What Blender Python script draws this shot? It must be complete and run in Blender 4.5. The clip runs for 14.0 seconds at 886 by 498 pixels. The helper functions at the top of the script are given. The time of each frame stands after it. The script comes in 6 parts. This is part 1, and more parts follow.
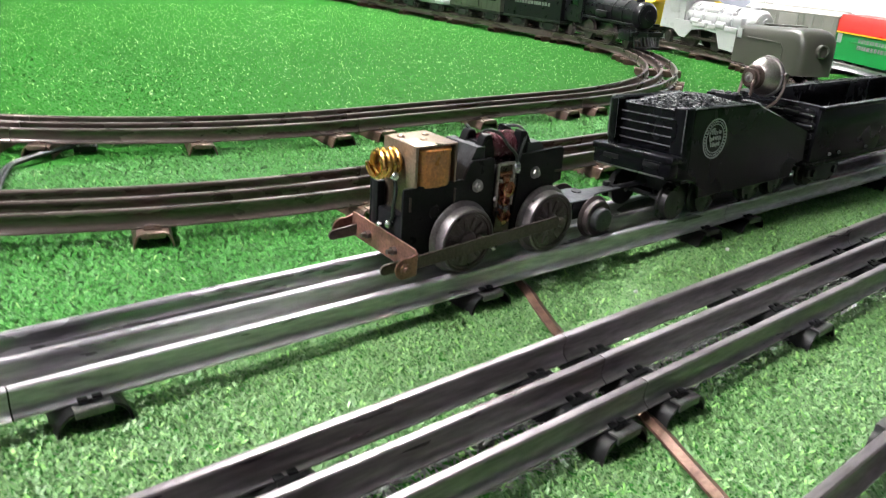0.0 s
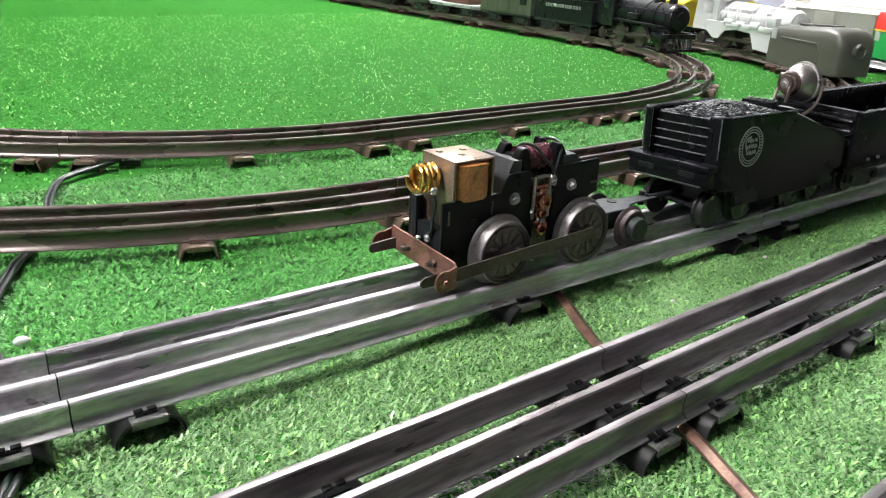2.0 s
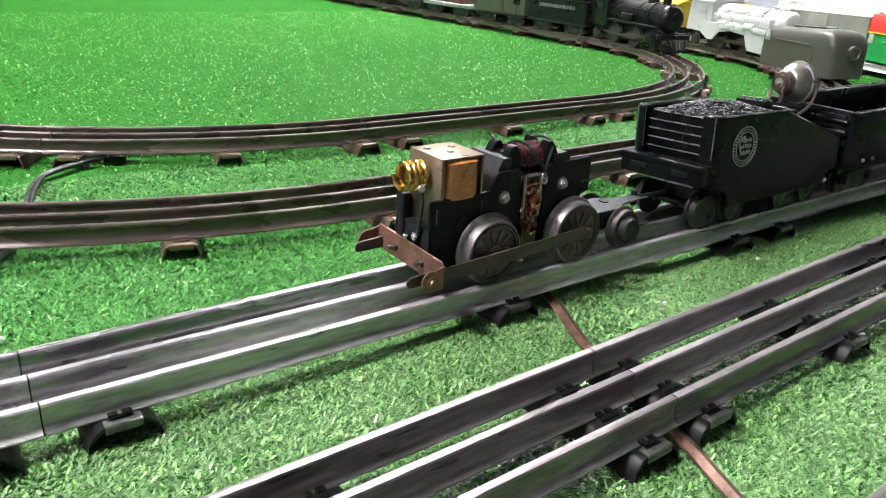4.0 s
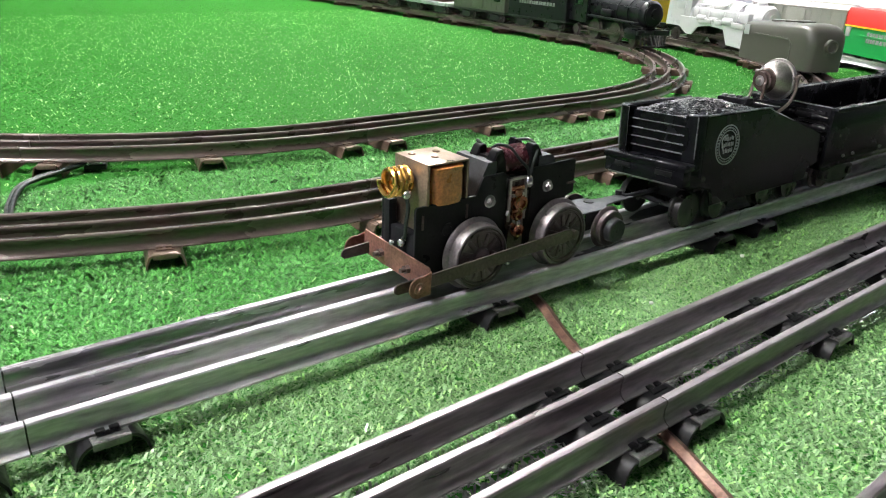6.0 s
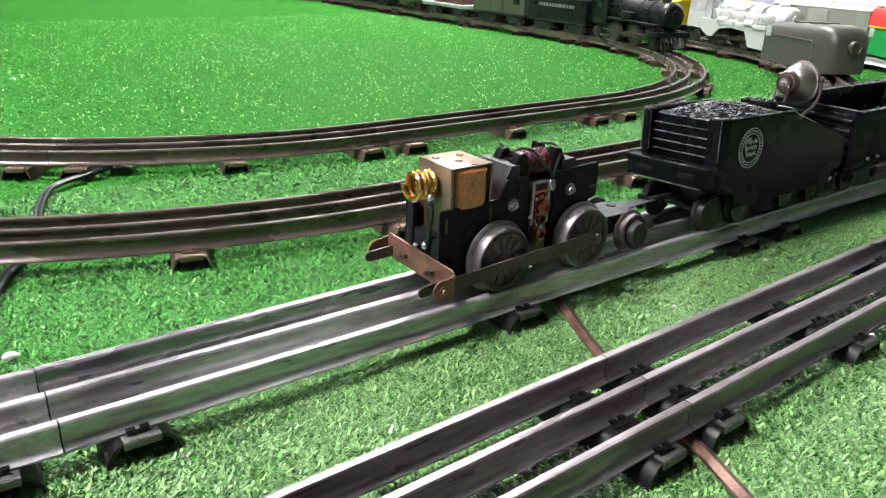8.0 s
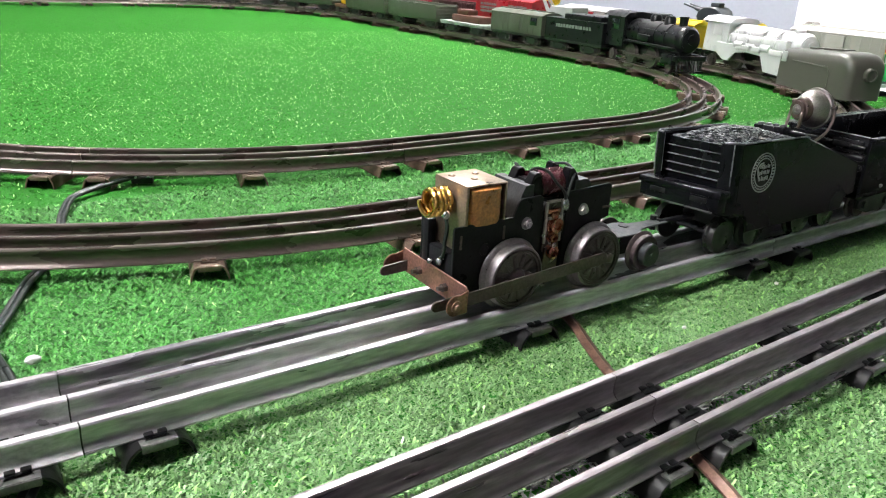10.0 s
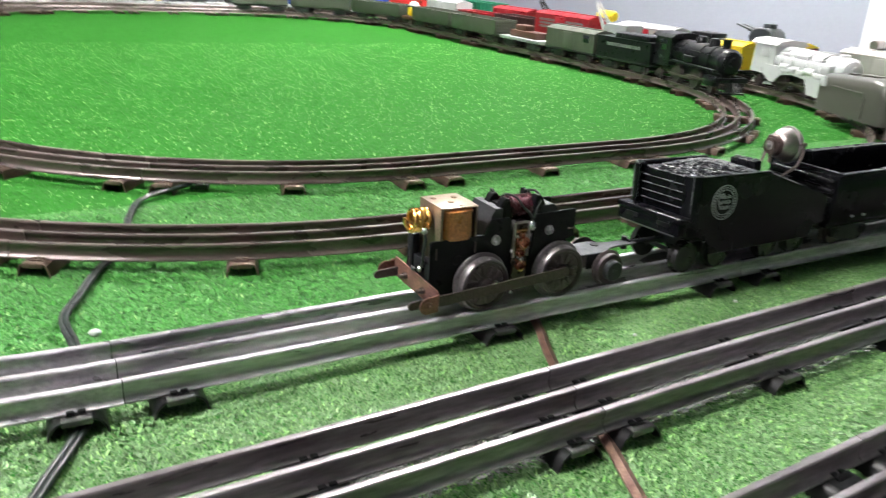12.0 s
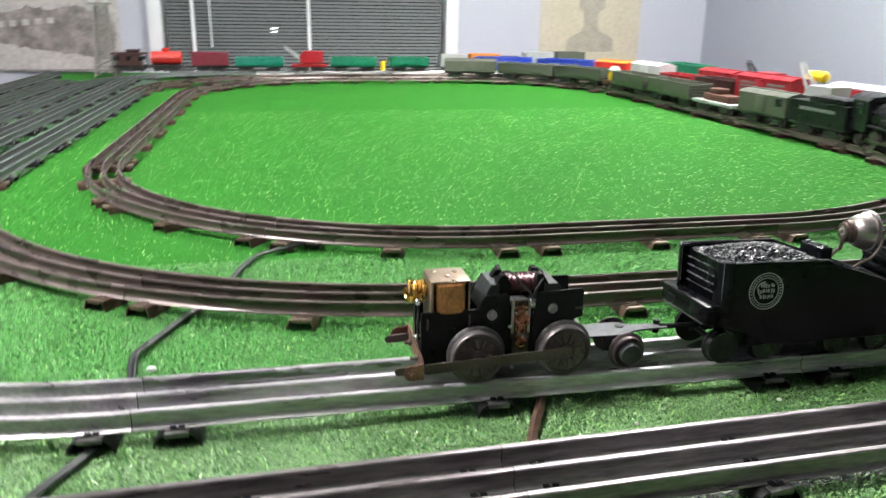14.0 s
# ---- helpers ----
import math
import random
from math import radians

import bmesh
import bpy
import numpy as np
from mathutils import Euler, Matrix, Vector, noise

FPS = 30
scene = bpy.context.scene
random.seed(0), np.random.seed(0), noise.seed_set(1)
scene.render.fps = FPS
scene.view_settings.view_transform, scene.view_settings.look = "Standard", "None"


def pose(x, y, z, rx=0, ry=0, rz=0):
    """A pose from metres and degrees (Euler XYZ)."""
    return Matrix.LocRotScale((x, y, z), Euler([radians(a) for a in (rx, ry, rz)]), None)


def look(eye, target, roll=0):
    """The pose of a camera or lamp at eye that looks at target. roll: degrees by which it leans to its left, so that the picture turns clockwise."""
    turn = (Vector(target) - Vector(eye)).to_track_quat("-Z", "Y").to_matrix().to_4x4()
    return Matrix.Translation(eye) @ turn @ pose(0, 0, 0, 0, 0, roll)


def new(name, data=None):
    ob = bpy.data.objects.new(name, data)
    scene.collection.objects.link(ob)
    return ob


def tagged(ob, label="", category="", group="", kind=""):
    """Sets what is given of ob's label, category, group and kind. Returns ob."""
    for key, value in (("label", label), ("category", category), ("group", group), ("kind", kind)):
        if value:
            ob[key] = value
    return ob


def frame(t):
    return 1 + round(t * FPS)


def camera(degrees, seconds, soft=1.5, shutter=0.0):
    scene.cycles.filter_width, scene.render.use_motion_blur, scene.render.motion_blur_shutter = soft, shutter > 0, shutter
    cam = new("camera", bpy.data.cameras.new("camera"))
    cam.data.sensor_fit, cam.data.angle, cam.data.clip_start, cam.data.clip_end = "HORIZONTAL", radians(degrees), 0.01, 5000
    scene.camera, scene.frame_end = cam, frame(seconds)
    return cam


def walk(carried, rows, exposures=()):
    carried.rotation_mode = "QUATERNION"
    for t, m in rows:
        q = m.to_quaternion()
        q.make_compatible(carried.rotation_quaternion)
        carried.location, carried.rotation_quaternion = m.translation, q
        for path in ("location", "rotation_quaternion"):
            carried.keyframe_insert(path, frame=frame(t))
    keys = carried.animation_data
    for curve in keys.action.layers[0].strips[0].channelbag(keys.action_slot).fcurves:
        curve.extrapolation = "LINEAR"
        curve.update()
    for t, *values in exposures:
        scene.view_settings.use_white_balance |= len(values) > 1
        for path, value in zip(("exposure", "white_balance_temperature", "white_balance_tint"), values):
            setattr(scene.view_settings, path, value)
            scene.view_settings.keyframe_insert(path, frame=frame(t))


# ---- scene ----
cam = camera(60.3, 14.0, 1.1, 0.8)
PATH = [
    (0, (-0.151, -0.24, 0.145), (1.02, 1.2, -0.6), 4.0),
    (0.5, (-0.153, -0.238, 0.151), (1.006, 1.217, -0.581), 3.2),
    (1, (-0.155, -0.24, 0.151), (0.987, 1.237, -0.567), 3.0),
    (1.5, (-0.155, -0.24, 0.151), (0.964, 1.245, -0.586), 2.7),
    (2, (-0.156, -0.241, 0.151), (0.951, 1.249, -0.593), 2.6),
    (2.5, (-0.154, -0.239, 0.148), (0.955, 1.252, -0.591), 2.9),
    (5, (-0.15, -0.237, 0.148), (0.984, 1.23, -0.599), 2.7),
    (5.5, (-0.151, -0.239, 0.15), (0.994, 1.221, -0.595), 2.3),
    (6, (-0.15, -0.235, 0.151), (1.003, 1.218, -0.598), 2.5),
    (6.5, (-0.151, -0.233, 0.153), (0.992, 1.232, -0.586), 2.4),
    (7, (-0.151, -0.236, 0.153), (0.974, 1.245, -0.581), 1.7),
    (7.5, (-0.153, -0.235, 0.151), (0.965, 1.247, -0.593), 2.1),
    (8, (-0.153, -0.235, 0.152), (0.964, 1.247, -0.593), 2.1),
    (8.2, (-0.154, -0.233, 0.153), (0.964, 1.254, -0.583), 2.4),
    (10.3, (-0.157, -0.242, 0.154), (0.94, 1.277, -0.546), 3.3),
    (10.5, (-0.148, -0.251, 0.163), (0.946, 1.273, -0.53), 3.6),
    (11, (-0.131, -0.308, 0.185), (0.829, 1.305, -0.507), 1.8),
    (11.5, (-0.127, -0.311, 0.194), (0.711, 1.382, -0.464), -0.1),
    (12, (-0.155, -0.31, 0.182), (0.792, 1.303, -0.524), 3.5),
    (12.5, (-0.159, -0.342, 0.203), (0.841, 1.236, -0.512), 4.2),
    (13, (-0.056, -0.356, 0.189), (0.448, 1.471, -0.447), 5.8),
    (13.5, (-0.028, -0.361, 0.188), (0.27, 1.518, -0.427), 2.0),
    (14, (-0.051, -0.367, 0.201), (0.344, 1.504, -0.387), 0.8),
]
walk(cam, [(t, look(eye, target, roll)) for t, eye, target, roll in PATH])
# x, y and brightness of the ceiling panels
LAMPS = ((0.86, 1.22, 168.0), (-1.02, 0.18, 156.0), (-0.12, 2.12, 10.0))

# ---- light: two ceiling panels in a closed room ----
world = bpy.data.worlds.new("room_air")
scene.world = world
world.use_nodes = True
world.node_tree.nodes["Background"].inputs[0].default_value = (0.75, 0.8, 0.9, 1)
world.node_tree.nodes["Background"].inputs[1].default_value = 0.015
scene.view_settings.exposure = 0.0


# ---- small mesh tools ----
def box(bm, cx, cy, cz, sx, sy, sz, bevel=0.0, m=None):
    verts = bmesh.ops.create_cube(bm, size=1.0)["verts"]
    bmesh.ops.scale(bm, vec=(sx, sy, sz), verts=verts)
    bmesh.ops.translate(bm, vec=(cx, cy, cz), verts=verts)
    if bevel > 0:
        edges = list({e for v in verts for e in v.link_edges})
        out = bmesh.ops.bevel(bm, geom=edges, offset=bevel, segments=2, affect="EDGES", profile=0.5)
        verts = list({v for f in out["faces"] for v in f.verts} | {v for v in verts if v.is_valid})
    if m is not None:
        bmesh.ops.transform(bm, matrix=m, verts=verts)
    return verts


def rod(bm, p0, p1, r0, r1=None, seg=16):
    p0, p1 = Vector(p0), Vector(p1)
    d = p1 - p0
    m = Matrix.Translation((p0 + p1) / 2) @ d.to_track_quat("Z", "Y").to_matrix().to_4x4()
    return bmesh.ops.create_cone(bm, cap_ends=True, cap_tris=False, segments=seg, radius1=r0,
                                 radius2=r0 if r1 is None else r1, depth=d.length, matrix=m)["verts"]


def lathe(bm, profile, m, seg=28):
    """Turns (radius, height) pairs round the z axis of m."""
    rings = []
    for r, h in profile:
        if r < 1e-6:
            rings.append([bm.verts.new(m @ Vector((0, 0, h)))])
        else:
            rings.append([bm.verts.new(m @ Vector((r * math.cos(2 * math.pi * i / seg), r * math.sin(2 * math.pi * i / seg), h)))
                          for i in range(seg)])
    for a, b in zip(rings, rings[1:]):
        for i in range(seg):
            j = (i + 1) % seg
            q = [a[i % len(a)], a[j % len(a)], b[j % len(b)], b[i % len(b)]]
            q = list(dict.fromkeys(q))
            if len(q) > 2:
                bm.faces.new(q)
    bmesh.ops.recalc_face_normals(bm, faces=bm.faces)


def tube(bm, pts, r, seg=8, closed_ends=True):
    """A round wire through points."""
    pts = [Vector(p) for p in pts]
    rings, up = [], Vector((0, 0, 1))
    for i, p in enumerate(pts):
        d = (pts[min(i + 1, len(pts) - 1)] - pts[max(i - 1, 0)]).normalized()
        a = d.cross(up)
        if a.length < 1e-3:
            a = d.cross(Vector((0, 1, 0)))
        a.normalize()
        b = a.cross(d).normalized()
        up = b
        rings.append([bm.verts.new(p + r * (math.cos(2 * math.pi * k / seg) * a + math.sin(2 * math.pi * k / seg) * b)) for k in range(seg)])
    for a, b in zip(rings, rings[1:]):
        for k in range(seg):
            bm.faces.new((a[k], a[(k + 1) % seg], b[(k + 1) % seg], b[k]))
    if closed_ends:
        bm.faces.new(rings[0][::-1])
        bm.faces.new(rings[-1])


def plate(bm, outline, axis, lo, hi, bevel=0.0):
    """A flat outline pushed from lo to hi along an axis: 'y' takes (x, z) pairs, 'x' takes (y, z), 'z' takes (x, y)."""
    def at(p, h):
        return {"y": (p[0], h, p[1]), "x": (h, p[0], p[1]), "z": (p[0], p[1], h)}[axis]
    a = [bm.verts.new(at(p, lo)) for p in outline]
    b = [bm.verts.new(at(p, hi)) for p in outline]
    n = len(outline)
    faces = [bm.faces.new(a), bm.faces.new(b[::-1])]
    faces += [bm.faces.new((a[i], b[i], b[(i + 1) % n], a[(i + 1) % n])) for i in range(n)]
    bmesh.ops.recalc_face_normals(bm, faces=faces)
    if bevel > 0:
        edges = list({e for f in faces[:2] for e in f.edges})
        bmesh.ops.bevel(bm, geom=edges, offset=bevel, segments=1, affect="EDGES")


def smooth_line(pts, n=8):
    """Catmull-Rom points through pts."""
    p = [Vector(q) for q in pts]
    p = [2 * p[0] - p[1]] + p + [2 * p[-1] - p[-2]]
    out = []
    for i in range(1, len(p) - 2):
        for k in range(n):
            t = k / n
            out.append(0.5 * (2 * p[i] + (p[i + 1] - p[i - 1]) * t + (2 * p[i - 1] - 5 * p[i] + 4 * p[i + 1] - p[i + 2]) * t * t
                              + (3 * p[i] - p[i - 1] - 3 * p[i + 1] + p[i + 2]) * t ** 3))
    return out + [p[-2]]


def mesh_of(name, bm, material, angle=40):
    me = bpy.data.meshes.new(name)
    bmesh.ops.remove_doubles(bm, verts=bm.verts, dist=1e-7)
    bm.to_mesh(me)
    bm.free()
    me.materials.append(material)
    me.shade_smooth()
    me.set_sharp_from_angle(angle=radians(angle))
    return me


def part(name, bm, material, parent=None, label="", angle=40):
    ob = new(name, bm if isinstance(bm, bpy.types.Mesh) else mesh_of(name, bm, material, angle))
    ob.parent = parent
    if label:
        tagged(ob, label)
    return ob


def thing(name, label, category, m=None, group="", kind=""):
    ob = new(name)
    ob.empty_display_size = 0.01
    if m is not None:
        ob.matrix_basis = m
    return tagged(ob, label, category, group, kind)


def B():
    return bmesh.new()


# ---- materials ----
def surf(name, col, rough=0.5, metal=0.0, var=0.2, scale=60.0, fine=600.0, bump=0.15, col2=None, mix=0.35, wear=None, spec=0.5, rough_var=0.15, coat=0.0, stretch=1.0):
    """Base colour that wanders at two scales, with a second colour in patches, fine relief and uneven gloss."""
    mat = bpy.data.materials.new(name)
    mat.use_nodes = True
    nt = mat.node_tree
    n, l = nt.nodes, nt.links
    bsdf = n["Principled BSDF"]
    tc = n.new("ShaderNodeTexCoord")
    info = n.new("ShaderNodeObjectInfo")
    shift = n.new("ShaderNodeVectorMath")
    shift.operation = "ADD"
    grain = n.new("ShaderNodeMapping")
    grain.inputs["Scale"].default_value = (stretch, 1, 1)
    l.new(tc.outputs["Object"], grain.inputs["Vector"])
    l.new(grain.outputs[0], shift.inputs[0])
    l.new(info.outputs["Random"], shift.inputs[1])
    big = n.new("ShaderNodeTexNoise")
    big.inputs["Scale"].default_value = scale
    big.inputs["Detail"].default_value = 4
    small = n.new("ShaderNodeTexNoise")
    small.inputs["Scale"].default_value = fine
    small.inputs["Detail"].default_value = 3
    l.new(shift.outputs[0], big.inputs["Vector"])
    l.new(shift.outputs[0], small.inputs["Vector"])
    ramp = n.new("ShaderNodeValToRGB")
    ramp.color_ramp.elements[0].position = 0.5 - mix / 2
    ramp.color_ramp.elements[1].position = 0.5 + mix / 2
    c2 = col2 if col2 else tuple(c * (1 - var) for c in col)
    ramp.color_ramp.elements[0].color = (*c2, 1)
    ramp.color_ramp.elements[1].color = (*col, 1)
    l.new(big.outputs["Fac"], ramp.inputs["Fac"])
    hsv = n.new("ShaderNodeHueSaturation")
    mr = n.new("ShaderNodeMapRange")
    mr.inputs["From Min"].default_value, mr.inputs["From Max"].default_value = 0.3, 0.7
    mr.inputs["To Min"].default_value, mr.inputs["To Max"].default_value = 1 - var * 0.7, 1 + var * 0.7
    l.new(small.outputs["Fac"], mr.inputs["Value"])
    l.new(mr.outputs[0], hsv.inputs["Value"])
    l.new(ramp.outputs["Color"], hsv.inputs["Color"])
    l.new(hsv.outputs["Color"], bsdf.inputs["Base Color"])
    rr = n.new("ShaderNodeMapRange")
    rr.inputs["From Min"].default_value, rr.inputs["From Max"].default_value = 0.3, 0.7
    rr.inputs["To Min"].default_value, rr.inputs["To Max"].default_value = max(0.03, rough - rough_var), min(1, rough + rough_var)
    l.new(big.outputs["Fac"], rr.inputs["Value"])
    l.new(rr.outputs[0], bsdf.inputs["Roughness"])
    bsdf.inputs["Metallic"].default_value = metal
    bsdf.inputs["Specular IOR Level"].default_value = spec
    bsdf.inputs["Coat Weight"].default_value = coat
    if bump:
        bp = n.new("ShaderNodeBump")
        bp.inputs["Strength"].default_value = bump
        bp.inputs["Distance"].default_value = 0.0006
        l.new(small.outputs["Fac"], bp.inputs["Height"])
        l.new(bp.outputs[0], bsdf.inputs["Normal"])
    return mat


def glow(name, col, strength):
    mat = bpy.data.materials.new(name)
    mat.use_nodes = True
    b = mat.node_tree.nodes["Principled BSDF"]
    b.inputs["Base Color"].default_value = (0.8, 0.8, 0.8, 1)
    b.inputs["Emission Color"].default_value = (*col, 1)
    b.inputs["Emission Strength"].default_value = strength
    return mat


STEEL = surf("worn_tinplate_steel", (0.63, 0.595, 0.63), 0.40, 0.60, 0.32, 80, 700, 0.14, (0.22, 0.205, 0.23), 0.46, rough_var=0.22, stretch=0.16)
STEEL_DULL = surf("dull_tinplate_steel", (0.30, 0.275, 0.295), 0.42, 0.62, 0.32, 80, 700, 0.16, (0.12, 0.10, 0.105), 0.45, rough_var=0.20, stretch=0.16)
RUST = surf("brown_patina_rail", (0.112, 0.083, 0.076), 0.31, 0.35, 0.25, 80, 700, 0.10, (0.058, 0.044, 0.041), 0.45, stretch=0.16)
TIE_BLACK = surf("black_enamel_tie", (0.008, 0.008, 0.009), 0.42, 0.0, 0.4, 200, 900, 0.1, spec=0.25)
TIE_BROWN = surf("brown_tinplate_tie", (0.11, 0.07, 0.052), 0.45, 0.3, 0.4, 200, 900, 0.15, (0.07, 0.04, 0.03))
TIE_WORN = surf("worn_tie_lip", (0.16, 0.157, 0.157), 0.45, 0.7, 0.3, 250, 900, 0.15, (0.08, 0.08, 0.08), 0.4)
TIE_BROWN_WORN = surf("worn_brown_tie_lip", (0.17, 0.125, 0.10), 0.45, 0.6, 0.3, 250, 900, 0.15, (0.12, 0.08, 0.06), 0.4)
BLACK = surf("black_moulded_plastic", (0.0035, 0.0036, 0.005), 0.25, 0.0, 0.3, 40, 900, 0.05, spec=0.18, rough_var=0.06)
BLACK_FRAME = surf("black_painted_steel", (0.007, 0.007, 0.009), 0.42, 0.0, 0.35, 120, 900, 0.08, (0.010, 0.010, 0.012), spec=0.16)
WHEEL = surf("dark_sintered_iron", (0.125, 0.098, 0.102), 0.40, 0.6, 0.25, 150, 900, 0.12, (0.075, 0.058, 0.061))
TREAD = surf("worn_iron_tread", (0.185, 0.165, 0.170), 0.42, 0.65, 0.25, 150, 900, 0.12, (0.11, 0.096, 0.10))
COPPER_BAR = surf("copper_washed_steel", (0.33, 0.165, 0.13), 0.42, 0.75, 0.35, 120, 900, 0.15, (0.14, 0.07, 0.06))
ROD_STEEL = surf("grey_brown_steel_rod", (0.11, 0.085, 0.08), 0.45, 0.6, 0.3, 120, 900, 0.12)
BRASS = surf("bright_brass", (0.70, 0.40, 0.11), 0.26, 1.0, 0.15, 150, 900, 0.05)
BRONZE_BOX = surf("aged_brass_case", (0.27, 0.205, 0.155), 0.40, 0.75, 0.25, 90, 900, 0.12, (0.21, 0.155, 0.115))
TAPE = surf("amber_coil_tape", (0.62, 0.22, 0.07), 0.36, 0.0, 0.35, 180, 900, 0.4, (0.42, 0.155, 0.05), coat=0.3)
COPPER = surf("bright_copper", (0.40, 0.165, 0.105), 0.26, 1.0, 0.25, 200, 900, 0.1)
WINDING = surf("varnished_copper_winding", (0.075, 0.020, 0.028), 0.22, 0.45, 0.3, 300, 1500, 0.3, coat=0.3)
LAMINATE = surf("grey_laminated_iron", (0.05, 0.052, 0.057), 0.45, 0.6, 0.25, 150, 900, 0.2)
SOLDER = surf("tin_solder", (0.62, 0.61, 0.62), 0.22, 1.0, 0.2, 300, 900, 0.15)
BOLT = surf("dull_nickel_bolt", (0.36, 0.35, 0.36), 0.36, 1.0, 0.2, 300, 900, 0.15)
STRAP = surf("dull_copper_strap", (0.24, 0.145, 0.108), 0.42, 0.5, 0.3, 150, 900, 0.15, (0.09, 0.042, 0.035))
STEEL_YARD = surf("dark_oxidised_steel", (0.155, 0.172, 0.168), 0.45, 0.65, 0.2, 45, 700, 0.08, (0.09, 0.10, 0.098), 0.5)
CHROME = surf("tarnished_nickel", (0.44, 0.40, 0.395), 0.38, 1.0, 0.25, 130, 900, 0.12, (0.40, 0.35, 0.34))
BAKELITE = surf("dull_nickel_brown_plate", (0.075, 0.054, 0.049), 0.35, 0.6, 0.3, 200, 900, 0.1)
# greyer than the black plastic: highlights on edges and ridges put into colour
EDGE = surf("highlit_black_plastic_edge", (0.085, 0.088, 0.098), 0.3, 0.0, 0.3, 80, 900, 0.06)
CAP_BROWN = surf("brown_tarnished_cap", (0.11, 0.075, 0.068), 0.4, 0.6, 0.3, 200, 900, 0.1)
PITCH = surf("black_varnished_fibre", (0.003, 0.003, 0.004), 0.3, 0.0, 0.3, 80, 900, 0.05, spec=0.15)
WHEEL_BLACK = surf("black_wheel", (0.02, 0.019, 0.02), 0.35, 0.2, 0.3, 150, 900, 0.1)
TOWER_GREY = surf("grey_brown_tower_plastic", (0.24, 0.225, 0.21), 0.5, 0.0, 0.15, 60, 900, 0.03)
COAL = surf("moulded_coal", (0.011, 0.012, 0.016), 0.36, 0.0, 0.4, 300, 900, 0.3, spec=0.32)
WIRE = surf("dark_cable_jacket", (0.009, 0.014, 0.0125), 0.42, 0.0, 0.3, 200, 900, 0.05)
PRINT_WHITE = surf("white_stamped_ink", (0.50, 0.52, 0.52), 0.55, 0.0, 0.2, 300, 900, 0.05)
OLIVE = surf("olive_drab_plastic", (0.074, 0.080, 0.060), 0.5, 0.0, 0.15, 60, 900, 0.05)
OLIVE_SHELL = surf("grey_olive_plastic", (0.064, 0.062, 0.052), 0.42, 0.0, 0.08, 14, 900, 0.05, rough_var=0.04)
ENGINE_BLACK = surf("black_engine_paint", (0.007, 0.007, 0.009), 0.36, 0.0, 0.3, 100, 900, 0.1, spec=0.3)
WHITE_PLASTIC = surf("white_plastic", (0.50, 0.50, 0.51), 0.4, 0.0, 0.05, 60, 900, 0.03)
YELLOW = surf("yellow_plastic", (0.80, 0.55, 0.02), 0.4, 0.0, 0.1, 60, 900, 0.03)
ORANGE = surf("orange_plastic", (0.60, 0.20, 0.025), 0.4, 0.0, 0.1, 60, 900, 0.03)
RED = surf("red_plastic", (0.28, 0.010, 0.018), 0.38, 0.0, 0.12, 60, 900, 0.03)
RED_BRIGHT = surf("bright_red_plastic", (0.58, 0.03, 0.025), 0.4, 0.0, 0.12, 60, 900, 0.03)
MAROON = surf("maroon_plastic", (0.15, 0.016, 0.03), 0.45, 0.0, 0.15, 60, 900, 0.03)
TUSCAN = surf("dark_brown_red_plastic", (0.045, 0.014, 0.014), 0.5, 0.0, 0.15, 60, 900, 0.03)
GREEN_CAR = surf("green_plastic", (0.01, 0.17, 0.09), 0.4, 0.0, 0.12, 60, 900, 0.03)
TEAL_CAR = surf("teal_plastic", (0.012, 0.17, 0.12), 0.4, 0.0, 0.12, 60, 900, 0.03)
KELLY = surf("bright_green_plastic", (0.01, 0.22, 0.05), 0.4, 0.0, 0.08, 20, 900, 0.03, rough_var=0.05)
BLUE = surf("blue_plastic", (0.015, 0.045, 0.36), 0.38, 0.0, 0.12, 60, 900, 0.03)
GREY_CREAM = surf("grey_cream_plastic", (0.27, 0.27, 0.24), 0.45, 0.0, 0.08, 60, 900, 0.03)
SLATE = surf("dark_slate_plastic", (0.026, 0.032, 0.038), 0.42, 0.0, 0.12, 60, 900, 0.05)
BEIGE = surf("cream_grey_plastic", (0.44, 0.43, 0.39), 0.45, 0.0, 0.08, 60, 900, 0.03)
GREY_CAR = surf("light_grey_plastic", (0.33, 0.34, 0.34), 0.45, 0.0, 0.1, 60, 900, 0.03)
BROWN_LOAD = surf("brown_load_plastic", (0.085, 0.034, 0.024), 0.5, 0.0, 0.2, 80, 900, 0.05)
DARK_TRUCK = surf("dark_truck_plastic", (0.015, 0.015, 0.016), 0.45, 0.0, 0.2, 80, 900, 0.05)
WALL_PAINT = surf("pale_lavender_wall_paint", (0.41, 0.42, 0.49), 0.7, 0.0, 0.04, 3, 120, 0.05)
# the same lavender paint, darkened for the weaker light on these walls
WALL_PAINT_SHADED = surf("shaded_lavender_wall_paint", (0.29, 0.30, 0.36), 0.7, 0.0, 0.04, 3, 120, 0.05)
# ceiling out of view, greyed to lower its fill and deepen the shadows
CEILING_PAINT = surf("greyed_ceiling_paint", (0.50, 0.50, 0.49), 0.8, 0.0, 0.04, 3, 120, 0.05)
WHITE_TRIM = surf("white_window_trim", (0.68, 0.69, 0.72), 0.4, 0.0, 0.05, 10, 200, 0.03)
BLIND = surf("grey_blind_slat", (0.095, 0.105, 0.110), 0.5, 0.0, 0.15, 20, 200, 0.03)
NIGHT_GLASS = surf("dark_window_glass", (0.012, 0.016, 0.018), 0.06, 0.0, 0.2, 10, 100, 0.0, rough_var=0.02)
NIGHT_GLASS_CLEAR = surf("clear_window_glass", (0.85, 0.9, 0.88), 0.04, 0.0, 0.02, 10, 100, 0.0, rough_var=0.01)
